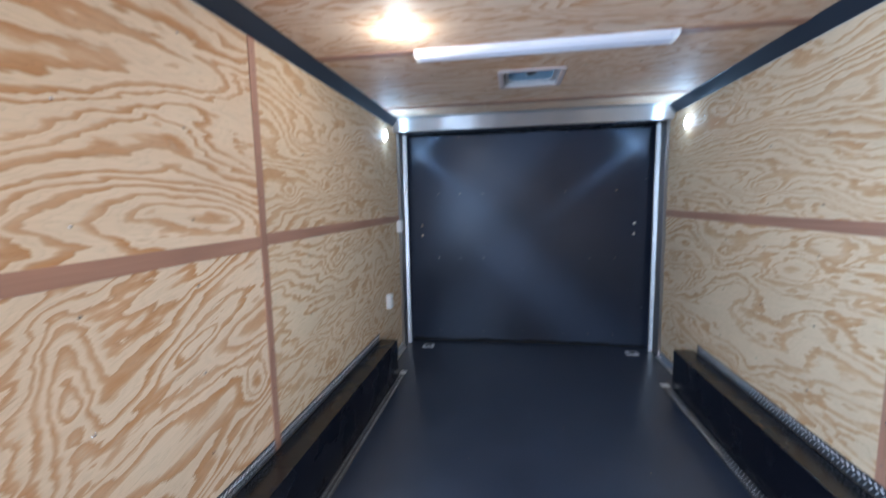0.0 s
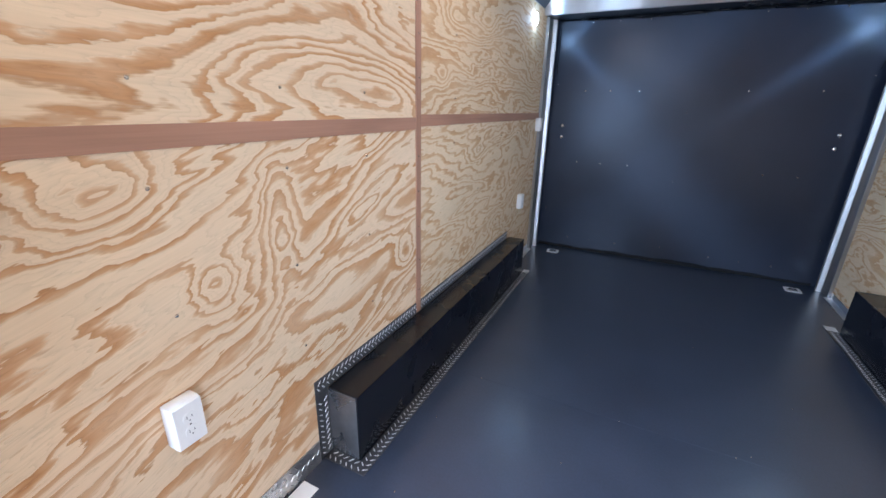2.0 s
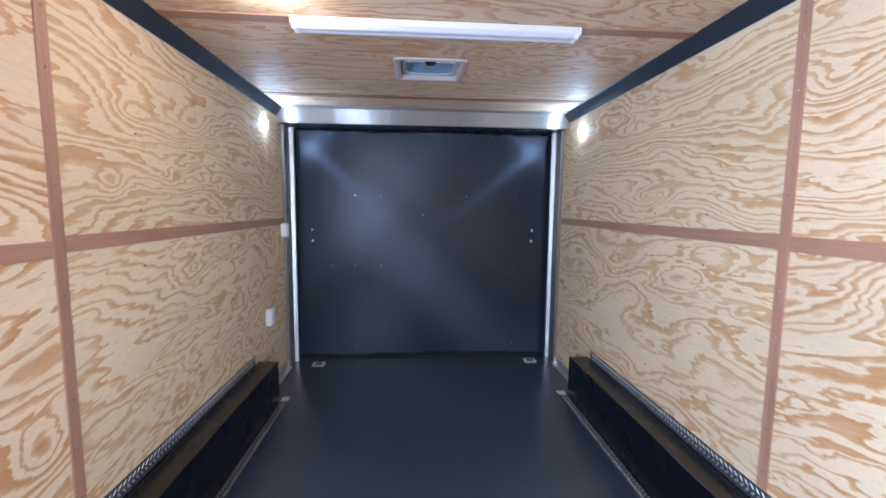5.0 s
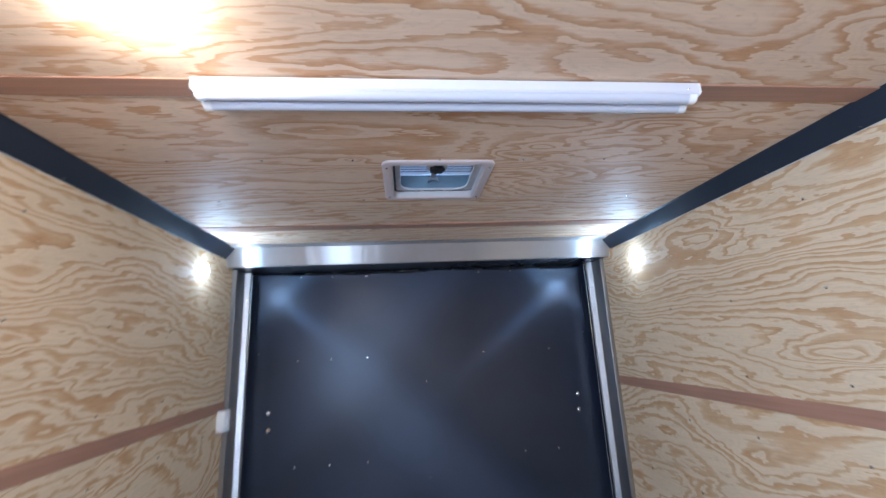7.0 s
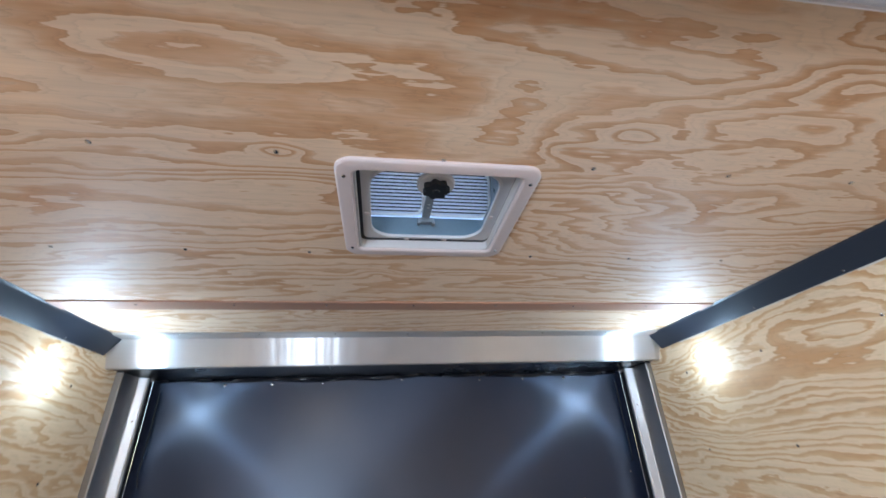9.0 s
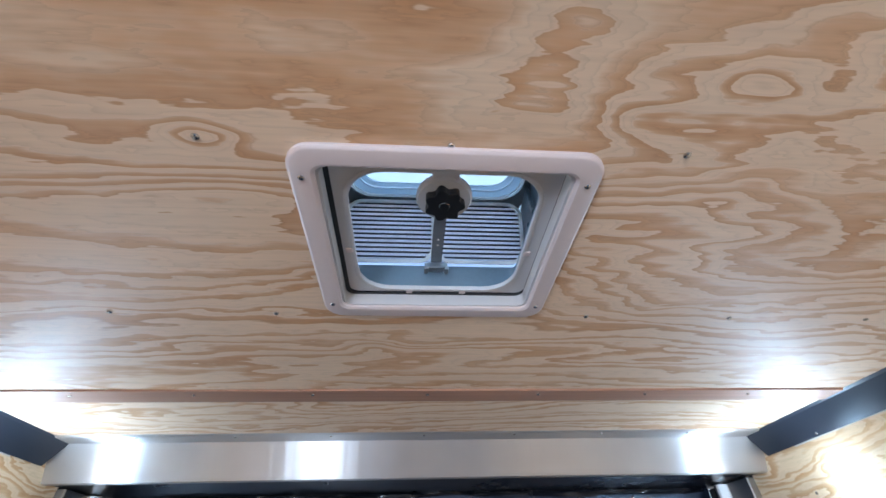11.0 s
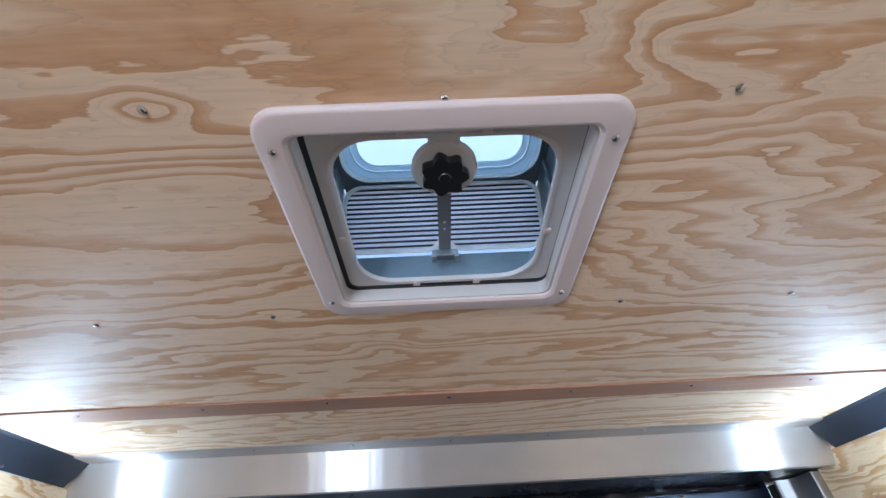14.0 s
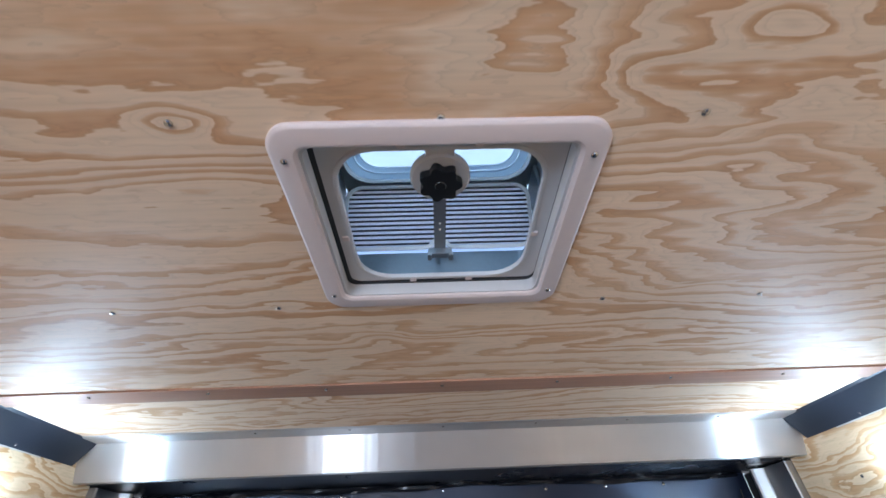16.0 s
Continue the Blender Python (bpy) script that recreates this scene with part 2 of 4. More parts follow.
def woven_black(name):
    """Black sheet of the ramp door: a fine diagonal weave in two directions."""
    m, n, l, b = material(name)
    out = n["Material Output"]
    tc = n.new("ShaderNodeTexCoord")
    a = noise_node(n, l, tc.outputs["Object"], 2.2, 4.0, 0.6)
    smear = noise_node(n, l, tc.outputs["Object"], 9.0, 3.0, 0.6)
    tg = n.new("ShaderNodeTangent")
    tg.direction_type, tg.uv_map = "UV_MAP", "UVMap"
    b2 = n.new("ShaderNodeBsdfPrincipled")
    for bs, turn in ((b, 0.12), (b2, -0.12)):
        l.new(ramp(n, l, a, [(0.3, (0.008, 0.011, 0.021)), (0.7, (0.012, 0.016, 0.031))]), bs.inputs["Base Color"])
        l.new(math_node(n, l, "MULTIPLY_ADD", smear, 0.06, 0.32), bs.inputs["Roughness"])
        bs.inputs["Anisotropic"].default_value = 1.0
        bs.inputs["Anisotropic Rotation"].default_value = turn
        l.new(tg.outputs[0], bs.inputs["Tangent"])
        bs.inputs["Specular IOR Level"].default_value = 0.54
        bs.inputs["Specular Tint"].default_value = (0.62, 0.74, 1.0, 1)
        bs.inputs["Coat Weight"].default_value = 0.50
        bs.inputs["Coat Roughness"].default_value = 0.30
    # over and under of the diagonal weave
    uv = n.new("ShaderNodeUVMap")
    uv.uv_map = "UVMap"
    sep = n.new("ShaderNodeSeparateXYZ")
    l.new(uv.outputs[0], sep.inputs[0])
    k = 2 * math.pi / 0.016
    p = math_node(n, l, "SINE", math_node(n, l, "MULTIPLY", math_node(n, l, "ADD", sep.outputs[0], sep.outputs[1]), k))
    q = math_node(n, l, "SINE", math_node(n, l, "MULTIPLY", math_node(n, l, "SUBTRACT", sep.outputs[0], sep.outputs[1]), k))
    weave = n.new("ShaderNodeBump")
    weave.inputs["Strength"].default_value = 0.16
    weave.inputs["Distance"].default_value = 0.0004
    l.new(math_node(n, l, "MULTIPLY", p, q), weave.inputs["Height"])
    for bs in (b, b2):
        l.new(weave.outputs[0], bs.inputs["Coat Normal"])
    mix = n.new("ShaderNodeMixShader")
    mix.inputs[0].default_value = 0.5
    l.new(b.outputs[0], mix.inputs[1])
    l.new(b2.outputs[0], mix.inputs[2])
    l.new(mix.outputs[0], out.inputs["Surface"])
    return m


def glowing(name, color, strength):
    m, n, l, b = material(name)
    b.inputs["Base Color"].default_value = (0.8, 0.8, 0.8, 1)
    b.inputs["Emission Color"].default_value = (*color, 1)
    b.inputs["Emission Strength"].default_value = strength
    return m


def milky(name, base, through):
    m, n, l, b = material(name)
    b.inputs["Base Color"].default_value = (*base, 1)
    b.inputs["Roughness"].default_value = 0.22
    tr = n.new("ShaderNodeBsdfTranslucent")
    tr.inputs[0].default_value = (*base, 1)
    mix = n.new("ShaderNodeMixShader")
    mix.inputs[0].default_value = through
    l.new(b.outputs[0], mix.inputs[1])
    l.new(tr.outputs[0], mix.inputs[2])
    l.new(mix.outputs[0], n["Material Output"].inputs["Surface"])
    return m


PLY = plywood("pine_plywood")
# the figure of each sheet: rings, slope, turn, knots
FIGURE = {
    (-1, 1): (11.5, 0.7, 16.0, ((-0.52, 0.53, 0.30, 0.13, 0.10), (-0.29, 0.26, 0.30, 0.07, 0.06), (0.68, 0.07, 0.20, 0.09, 0.09), (-0.05, 0.35, -0.25, 0.06, 0.22))),
    (-1, 2): (15.0, 0.7, 6.0, ((-0.55, 0.10, 0.15, 0.20, 0.09), (0.35, -0.15, 0.12, 0.20, 0.10))),
    (-1, 3): (10.0, -0.8, -2.0, ((0.36, -0.33, 0.48, 0.62, 0.16), (0.50, -0.33, 0.06, 0.20, 0.04), (-0.62, -0.10, 0.12, 0.07, 0.16))),
    (-1, 4): (15.0, 1.5, 0.0, ((-0.88, -0.25, 0.16, 0.07, 0.06), (-0.72, 0.03, 0.12, 0.18, 0.05))),
    (1, 1): (13.0, 1.1, 14.0, ((-0.998, 0.57, -0.35, 0.16, 0.16),)),
    (1, 2): (14.0, 0.8, 4.0, ((0.56, 0.40, 0.20, 0.20, 0.16),)),
    (1, 3): (14.0, 2.1, 0.0, ((-1.26, 0.07, 0.15, 0.10, 0.05),)),
    (1, 4): (14.0, 1.9, -4.0, ((0.27, -0.27, 0.25, 0.22, 0.04), (0.0, 0.12, 0.18, 0.25, 0.05))),
}
# the rear sheets are yellower and fainter in figure
REAR = dict(pale=(0.715, 0.555, 0.368), dark=(0.535, 0.303, 0.140))
PLY_SHEET = {key: plywood("pine_plywood_sheet", *spec, **(REAR if key[1] in (2, 4) else {})) for key, spec in FIGURE.items()}
PLY_CEILING = plywood("pine_plywood_ceiling", 13.0, 0.5, 0.0,
                      ((-0.40, 3.20, 0.16, 0.24, 0.06), (-0.31, 3.405, 0.13, 0.04, 0.02), (-0.30, 3.50, 0.12, 0.16, 0.035),
                       (0.10, 3.30, -0.13, 0.08, 0.09), (0.33, 3.31, 0.14, 0.06, 0.03), (-0.14, 3.94, 0.12, 0.05, 0.03)),
                      pale=(0.77, 0.575, 0.405), dark=(0.58, 0.305, 0.145), tight=(3.42, 1.1))
PLY_CEILING.node_tree.nodes["Principled BSDF"].inputs["Coat Weight"].default_value = 0.30
PLY_CEILING.node_tree.nodes["Principled BSDF"].inputs["Coat Roughness"].default_value = 0.58
LUAN = stained("luan_strip", (0.345, 0.182, 0.118))
BLACK_TRIM = painted("dark_painted_metal", (0.022, 0.027, 0.038), 0.42)
BOX_BLACK = painted("black_sheet_metal", (0.004, 0.004, 0.007), 0.27, 0.2, 120.0, 0.008)
FLOOR_BLACK = painted("black_coated_floor", (0.031, 0.042, 0.071), 0.42, 0.3, 90.0, 0.10, random_tone=0.35)
FLOOR_BLACK.node_tree.nodes["Principled BSDF"].inputs["Coat Weight"].default_value = 0.8
FLOOR_BLACK.node_tree.nodes["Principled BSDF"].inputs["Coat Roughness"].default_value = 0.27
BOX_BLACK.node_tree.nodes["Principled BSDF"].inputs["Coat Weight"].default_value = 0.7
BOX_BLACK.node_tree.nodes["Principled BSDF"].inputs["Coat Roughness"].default_value = 0.2
BOX_BLACK.node_tree.nodes["Principled BSDF"].inputs["Specular IOR Level"].default_value = 0.12
# black box metal with scuffs, its reflected daylight put in as lighter grey
SCUFFED_SHEEN = painted("scuffed_sheen_metal", (0.16, 0.16, 0.17), 0.26, 0.45, 14.0, 0.04, 0.7)
RUBBER = painted("black_rubber", (0.006, 0.0065, 0.008), 0.85)
GLOSS_RUBBER = painted("glossy_black_rubber", (0.006, 0.006, 0.008), 0.28, 0.2, 60.0, 0.05)
DOOR_BLACK = woven_black("black_woven_sheet")
ALU = brushed("brushed_aluminium", (0.66, 0.64, 0.63), 0.36, 1.0, 0.25, 0.5)
ALU.node_tree.nodes["Principled BSDF"].inputs["Metallic"].default_value = 0.8
ALU_POST = brushed("brushed_aluminium_post", (0.44, 0.43, 0.425), 0.40, 0.4, 0.0, 0.5)
ALU_PLAIN = painted("mill_aluminium", (0.72, 0.73, 0.75), 0.30, 0.10, 60.0, 0.03, 1.0)
TREAD = painted("tread_plate", (0.085, 0.085, 0.09), 0.30, 0.25, 60.0, 0.05, 0.55)
TREAD_BRIGHT = painted("bright_tread_plate", (0.55, 0.54, 0.53), 0.28, 0.15, 60.0, 0.05, 0.9)
TREAD_BAR = painted("polished_tread_bar", (0.74, 0.75, 0.78), 0.34, 0.1, 60.0, 0.03, 0.35)
ALU_DULL = painted("dull_aluminium", (0.72, 0.72, 0.73), 0.45, 0.10, 60.0, 0.03, 0.3)
# near-white base colour carries the sun patch on the strip
STRIP_SUNLIT = painted("sunlit_floor_strip", (0.88, 0.87, 0.86), 0.22, 0.05, 60.0, 0.02, 0.1)
STEEL = painted("screw_steel", (0.62, 0.62, 0.63), 0.22, 0.1, 60.0, 0.02, 1.0)
WHITE = painted("white_plastic", (0.80, 0.79, 0.78), 0.35, 0.03, 90.0, 0.02)
WHITE_PAINT = painted("white_enamel", (0.70, 0.685, 0.715), 0.30, 0.03, 40.0, 0.02)
VENT_WHITE = painted("vent_plastic", (0.58, 0.485, 0.465), 0.45, 0.03, 90.0, 0.02)
SEALANT = painted("pale_sealant", (0.55, 0.54, 0.50), 0.6)
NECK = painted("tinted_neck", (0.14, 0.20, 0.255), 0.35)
GRILLE_RIM = milky("milky_grille_rim", (0.97, 0.98, 0.98), 0.6)
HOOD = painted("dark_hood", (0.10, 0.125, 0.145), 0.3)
# the vent plastic again, greyed for the sky light falling on the inner parts
FRAME_SKYLIT = painted("skylit_vent_plastic", (0.50, 0.485, 0.485), 0.38, 0.03, 90.0, 0.02)
TUBE = milky("milky_tube", (0.66, 0.67, 0.74), 0.15)
LID = milky("milky_lid", (0.60, 0.72, 0.79), 0.8)
LID_STEP = milky("milky_lid_step", (0.62, 0.70, 0.76), 0.75)
SLAT_PALE = milky("translucent_slat", (0.74, 0.80, 0.90), 0.86)
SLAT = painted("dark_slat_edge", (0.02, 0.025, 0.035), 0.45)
KNOB = painted("black_knob", (0.007, 0.007, 0.008), 0.4)
BRACKET = painted("zinc_bracket", (0.30, 0.33, 0.36), 0.4, 0.1, 60.0, 0.03, 0.8)
SLOT = painted("grey_slot", (0.25, 0.25, 0.26), 0.6)
LAMP_COOL = glowing("cool_lamp_lens", (0.85, 0.93, 1.0), 14.0)
GLOW_WARM = glowing("warm_ceiling_glow", (1.0, 0.86, 0.60), 12.0)
ASPHALT = painted("asphalt", (0.14, 0.135, 0.125), 0.85, 0.25, 40.0, 0.3)
OUTER = painted("dark_outer_skin", (0.05, 0.05, 0.055), 0.35)


# ---- mesh helpers ----
def box(bm, lo, hi, bevel=0.0):
    geo = bmesh.ops.create_cube(bm, size=1.0)
    vs = geo["verts"]
    for v in vs:
        v.co = Vector([(a + b) / 2 + c * (b - a) for a, b, c in zip(lo, hi, v.co)])
    if bevel:
        es = list({e for v in vs for e in v.link_edges})
        bmesh.ops.bevel(bm, geom=es, offset=bevel, segments=2, affect="EDGES", profile=0.5)
    return bm


def boxed(lo, hi, bevel=0.0):
    return box(bmesh.new(), lo, hi, bevel)


def prism(bm, outline, axis, lo, hi):
    """A closed outline of (a, b) pairs, drawn out along axis 0, 1 or 2 from lo to hi."""
    def at(p, d):
        return [(d, p[0], p[1]), (p[0], d, p[1]), (p[0], p[1], d)][axis]
    a = [bm.verts.new(at(p, lo)) for p in outline]
    b = [bm.verts.new(at(p, hi)) for p in outline]
    k = len(outline)
    bm.faces.new(a)
    bm.faces.new(b[::-1])
    for i in range(k):
        bm.faces.new((a[i], b[i], b[(i + 1) % k], a[(i + 1) % k]))
    bmesh.ops.recalc_face_normals(bm, faces=bm.faces)
    return bm


def rounded(cx, cy, hx, hy, r, steps=6):
    pts = []
    for sx, sy, a0 in ((1, 1, 0), (-1, 1, 90), (-1, -1, 180), (1, -1, 270)):
        for i in range(steps + 1):
            a = radians(a0 + 90 * i / steps)
            pts.append((cx + sx * (hx - r) + r * math.cos(a), cy + sy * (hy - r) + r * math.sin(a)))
    return pts


def ring(bm, outer, inner, z0, z1):
    """A flat frame between two outlines of equal length, from z0 up to z1."""
    rows = [[bm.verts.new((*p, z)) for p in o] for o, z in ((outer, z0), (inner, z0), (inner, z1), (outer, z1))]
    k = len(outer)
    for j in range(4):
        a, b = rows[j], rows[(j + 1) % 4]
        for i in range(k):
            bm.faces.new((a[i], a[(i + 1) % k], b[(i + 1) % k], b[i]))
    bmesh.ops.recalc_face_normals(bm, faces=bm.faces)
    return bm


def lathe(bm, profile, m, steps=20):
    """Turns (radius, height) pairs round the local z of m."""
    rows = []
    for r, z in profile:
        rows.append([bm.verts.new(m @ Vector((r * math.cos(2 * math.pi * i / steps), r * math.sin(2 * math.pi * i / steps), z)))
                     for i in range(steps)])
    for a, b in zip(rows, rows[1:]):
        for i in range(steps):
            bm.faces.new((a[i], a[(i + 1) % steps], b[(i + 1) % steps], b[i]))
    bm.faces.new(rows[0][::-1])
    bm.faces.new(rows[-1])
    bmesh.ops.recalc_face_normals(bm, faces=bm.faces)
    return bm


def finish(ob, bm, mat, smooth=False, uv=None):
    me = ob.data
    if uv:
        layer = bm.loops.layers.uv.new("UVMap")
        for f in bm.faces:
            for lp in f.loops:
                lp[layer].uv = uv(lp.vert.co)
    if smooth:
        for f in bm.faces:
            f.smooth = True
    bm.to_mesh(me)
    bm.free()
    me.materials.append(mat)
    if smooth:
        me.set_sharp_from_angle(angle=radians(28))


def part(name, bm, mat, parent, label="", smooth=False, uv=None):
    """A mesh given in world metres, linked under a thing or a part."""
    o = ORIGIN[parent.name]
    ob = new(name, bpy.data.meshes.new(name))
    ob.parent = parent
    ORIGIN[ob.name] = o
    bm.transform(Matrix.Translation(-o))
    finish(ob, bm, mat, smooth, uv)
    if label:
        tagged(ob, label)
    return ob


def thing(name, at, label, category, group="", kind=""):
    ob = new(name)
    ob.empty_display_size = 0.05
    ob.location = at
    ORIGIN[ob.name] = Vector(at)
    return tagged(ob, label, category, group, kind)


def solid(name, bm, mat, at=(0, 0, 0), label="", category="", group="", kind="", smooth=False, uv=None):
    """One mesh that is a whole thing or a piece of the setting, given in world metres."""
    ob = new(name, bpy.data.meshes.new(name))
    ob.location = at
    ORIGIN[ob.name] = Vector(at)
    bm.transform(Matrix.Translation(-Vector(at)))
    finish(ob, bm, mat, smooth, uv)
    return tagged(ob, label, category, group, kind)


def along_x(co):
    return (co.x, co.y + co.z)


def along_z(co):
    return (co.z, co.x + co.y)


SCREW_MESH = bpy.data.meshes.new("screw")
_b = bmesh.new()
lathe(_b, [(0.0052, 0.0), (0.0050, 0.0014), (0.0036, 0.0026), (0.0012, 0.0030)], Matrix.Identity(4), 8)
_b.to_mesh(SCREW_MESH)
_b.free()
SCREW_MESH.materials.append(STEEL)


def screw(parent, at, toward, size=1.0):
    """A small round screw head whose top points along toward."""
    ob = new("screw", SCREW_MESH)
    ob.parent = parent
    q = Vector(toward).to_track_quat("Z", "Y")
    ob.matrix_local = Matrix.Translation(Vector(at) - ORIGIN[parent.name]) @ q.to_matrix().to_4x4() @ Matrix.Scale(size, 4)
    return ob


# ---- ground outside ----
solid("ground", boxed((-150, -150, -0.25), (150, 150, -0.0805)), ASPHALT, label="pale asphalt yard under the trailer",
      category="ground", kind="structure")

# ---- floor ----
floor = solid("floor", boxed((-W - 0.06, FRONT - 0.06, -0.08), (W + 0.06, BACK + 0.02, -0.021)), RUBBER,
              label="black coated plywood floor sheets with a dull sheen", category="floor", kind="structure")
edges = [FRONT - 0.06, 0.060, 1.283, 2.505, 3.728, BACK + 0.02]
for y0, y1 in zip(edges, edges[1:]):
    part("sheet", boxed((-W - 0.06, y0 + 0.0003, -0.0208), (W + 0.06, y1 - 0.0003, 0.0)), FLOOR_BLACK, floor)

# ---- walls: black outer skin, plywood sheets, luan strips ----
def wall_skin(name, side, openings):
    bm = bmesh.new()
    x0, x1 = sorted((side * (W + 0.010), side * (W + 0.060)))
    y0, y1 = FRONT - 0.06, BACK + 0.02
    if openings:
        a, b = openings
        box(bm, (x0, y0, 0), (x1, a, H))
        box(bm, (x0, b, 0), (x1, y1, H))
        box(bm, (x0, a, 1.97), (x1, b, H))
    else:
        box(bm, (x0, y0, 0), (x1, y1, H))
    return solid(name, bm, OUTER, label="trailer side wall lined with varnished pine plywood", category="wall",
                 kind="structure")


def sheet(parent, side, y0, y1, z0, z1, seed):
    """A plywood sheet on a side wall, with its grain along the wall."""
    cy, cz = (y0 + y1) / 2, (z0 + z1) / 2
    g = 0.0006
    bm = boxed((-(y1 - y0) / 2 + g, -(z1 - z0) / 2 + g, -0.0098), ((y1 - y0) / 2 - g, (z1 - z0) / 2 - g, 0.0))
    ob = new("panel", bpy.data.meshes.new("panel"))
    finish(ob, bm, PLY_SHEET.get((side, seed), PLY))
    ob.parent = parent
    turn = Matrix(((0, 0, 1), (1, 0, 0), (0, 1, 0))) if side < 0 else Matrix(((0, 0, -1), (-1, 0, 0), (0, 1, 0)))
    ob.matrix_local = Matrix.Translation((side * W, cy, cz)) @ turn.to_4x4()
    ORIGIN[ob.name] = Vector((side * W, cy, cz))
    return ob


def strip_y(parent, side, y0, y1, z, w):
    """A lengthwise luan strip on a side wall."""
    ob = new("batten", bpy.data.meshes.new("batten"))
    finish(ob, boxed((-(y1 - y0) / 2, -w / 2, 0), ((y1 - y0) / 2, w / 2, 0.004), 0.0008), LUAN)
    ob.parent = parent
    turn = Matrix(((0, 0, 1), (1, 0, 0), (0, 1, 0))) if side < 0 else Matrix(((0, 0, -1), (-1, 0, 0), (0, 1, 0)))
    ob.matrix_local = Matrix.Translation((side * W, (y0 + y1) / 2, z)) @ turn.to_4x4()


def strip_z(parent, side, y, z0, z1, w):
    """An upright luan strip on a side wall."""
    ob = new("batten", bpy.data.meshes.new("batten"))
    finish(ob, boxed((-(z1 - z0) / 2, -w / 2, 0), ((z1 - z0) / 2, w / 2, 0.006), 0.0008), LUAN)
    ob.parent = parent
    turn = Matrix(((0, 0, 1), (0, -1, 0), (1, 0, 0))) if side < 0 else Matrix(((0, 0, -1), (0, 1, 0), (1, 0, 0)))
    ob.matrix_local = Matrix.Translation((side * W, y, (z0 + z1) / 2)) @ turn.to_4x4()


ENDW = 4.755       # where the plywood of the side walls ends
wall_left = wall_skin("wall_left", -1, SILL[-1])
wall_right = wall_skin("wall_right", 1, SILL[1])
for wall, side in ((wall_left, -1), (wall_right, 1)):
    near, rail = SILL[side][1], RAIL[side]
    sheet(wall, side, near, SEAM, 0, rail, 1)
    sheet(wall, side, SEAM, ENDW, 0, rail, 2)
    sheet(wall, side, near, SEAM, rail, H, 3)
    sheet(wall, side, SEAM, ENDW, rail, H, 4)
    strip_y(wall, side, near, SEAM - 0.022, rail, 0.055)
    strip_y(wall, side, SEAM + 0.022, ENDW, rail + (0.012 if side < 0 else 0.004), 0.055)
    strip_z(wall, side, SEAM, 0.316 if side < 0 else 0.378, 2.176, 0.044)
    sheet(wall, side, FRONT, SILL[side][0], 0, H, 5)
    sheet(wall, side, SILL[side][0], SILL[side][1], 1.97, H, 6)

wall_front = solid("wall_front", boxed((-W - 0.009, FRONT - 0.060, 0), (W + 0.009, FRONT - 0.010, H)), OUTER,
                   label="front wall of the trailer lined with plywood", category="wall", kind="structure")

part("panel", boxed((-W, FRONT - 0.0098, 0), (W, FRONT, H)), PLY, wall_front)

# screws of the wall sheets, on the studs
STUDS = [SEAM + k * 0.4065 for k in range(-3, 6)]
for wall, side in ((wall_left, -1), (wall_right, 1)):
    for y in STUDS:
        if abs(y - SEAM) < 0.1 or y < SILL[side][1] + 0.05:
            heights = []
        else:
            heights = [0.553, 0.865, 1.188, 1.421, 1.73, 2.04]
        for z in heights:
            if y > 4.4 and z == 1.421:
                continue
            screw(wall, (side * W, y + 0.004 * math.sin(9 * z + y), z), (-side, 0, 0))
    for z in (0.45, 0.62, 0.80, 0.98, 1.15, 1.5, 1.68, 1.86, 2.04, 2.12):
        screw(wall, (side * (W - 0.006), SEAM, z), (-side, 0, 0), 0.8)

# ---- ceiling: plywood sheets with a hole for the vent, in one mesh ----
VX, VY, VH = -0.013, 3.600, 0.172
def ceiling_sheet(bm, y0, y1, hole=None):
    xs, ys = [-W - 0.05, W + 0.05], [y0, y1]
    if hole:
        cx, cy, r = hole
        xs, ys = [xs[0], cx - r, cx + r, xs[1]], [y0, cy - r, cy + r, y1]
    grid = [[[bm.verts.new((x, y, z)) for x in xs] for y in ys] for z in (H, H + 0.020)]
    nx, ny = len(xs) - 1, len(ys) - 1
    for k in range(2):
        for j in range(ny):
            for i in range(nx):
                if hole and i == 1 and j == 1:
                    continue
                q = grid[k]
                f = (q[j][i], q[j][i + 1], q[j + 1][i + 1], q[j + 1][i])
                bm.faces.new(f if k else f[::-1])
    def side(a, b, c, d):
        bm.faces.new((a, b, c, d))
    lo, hi = grid
    for i in range(nx):
        side(lo[0][i], lo[0][i + 1], hi[0][i + 1], hi[0][i])
        side(lo[ny][i + 1], lo[ny][i], hi[ny][i], hi[ny][i + 1])
    for j in range(ny):
        side(lo[j + 1][0], lo[j][0], hi[j][0], hi[j + 1][0])
        side(lo[j][nx], lo[j + 1][nx], hi[j + 1][nx], hi[j][nx])
    if hole:
        side(lo[1][2], lo[1][1], hi[1][1], hi[1][2])
        side(lo[2][1], lo[2][2], hi[2][2], hi[2][1])
        side(lo[1][1], lo[2][1], hi[2][1], hi[1][1])
        side(lo[2][2], lo[1][2], hi[1][2], hi[2][2])


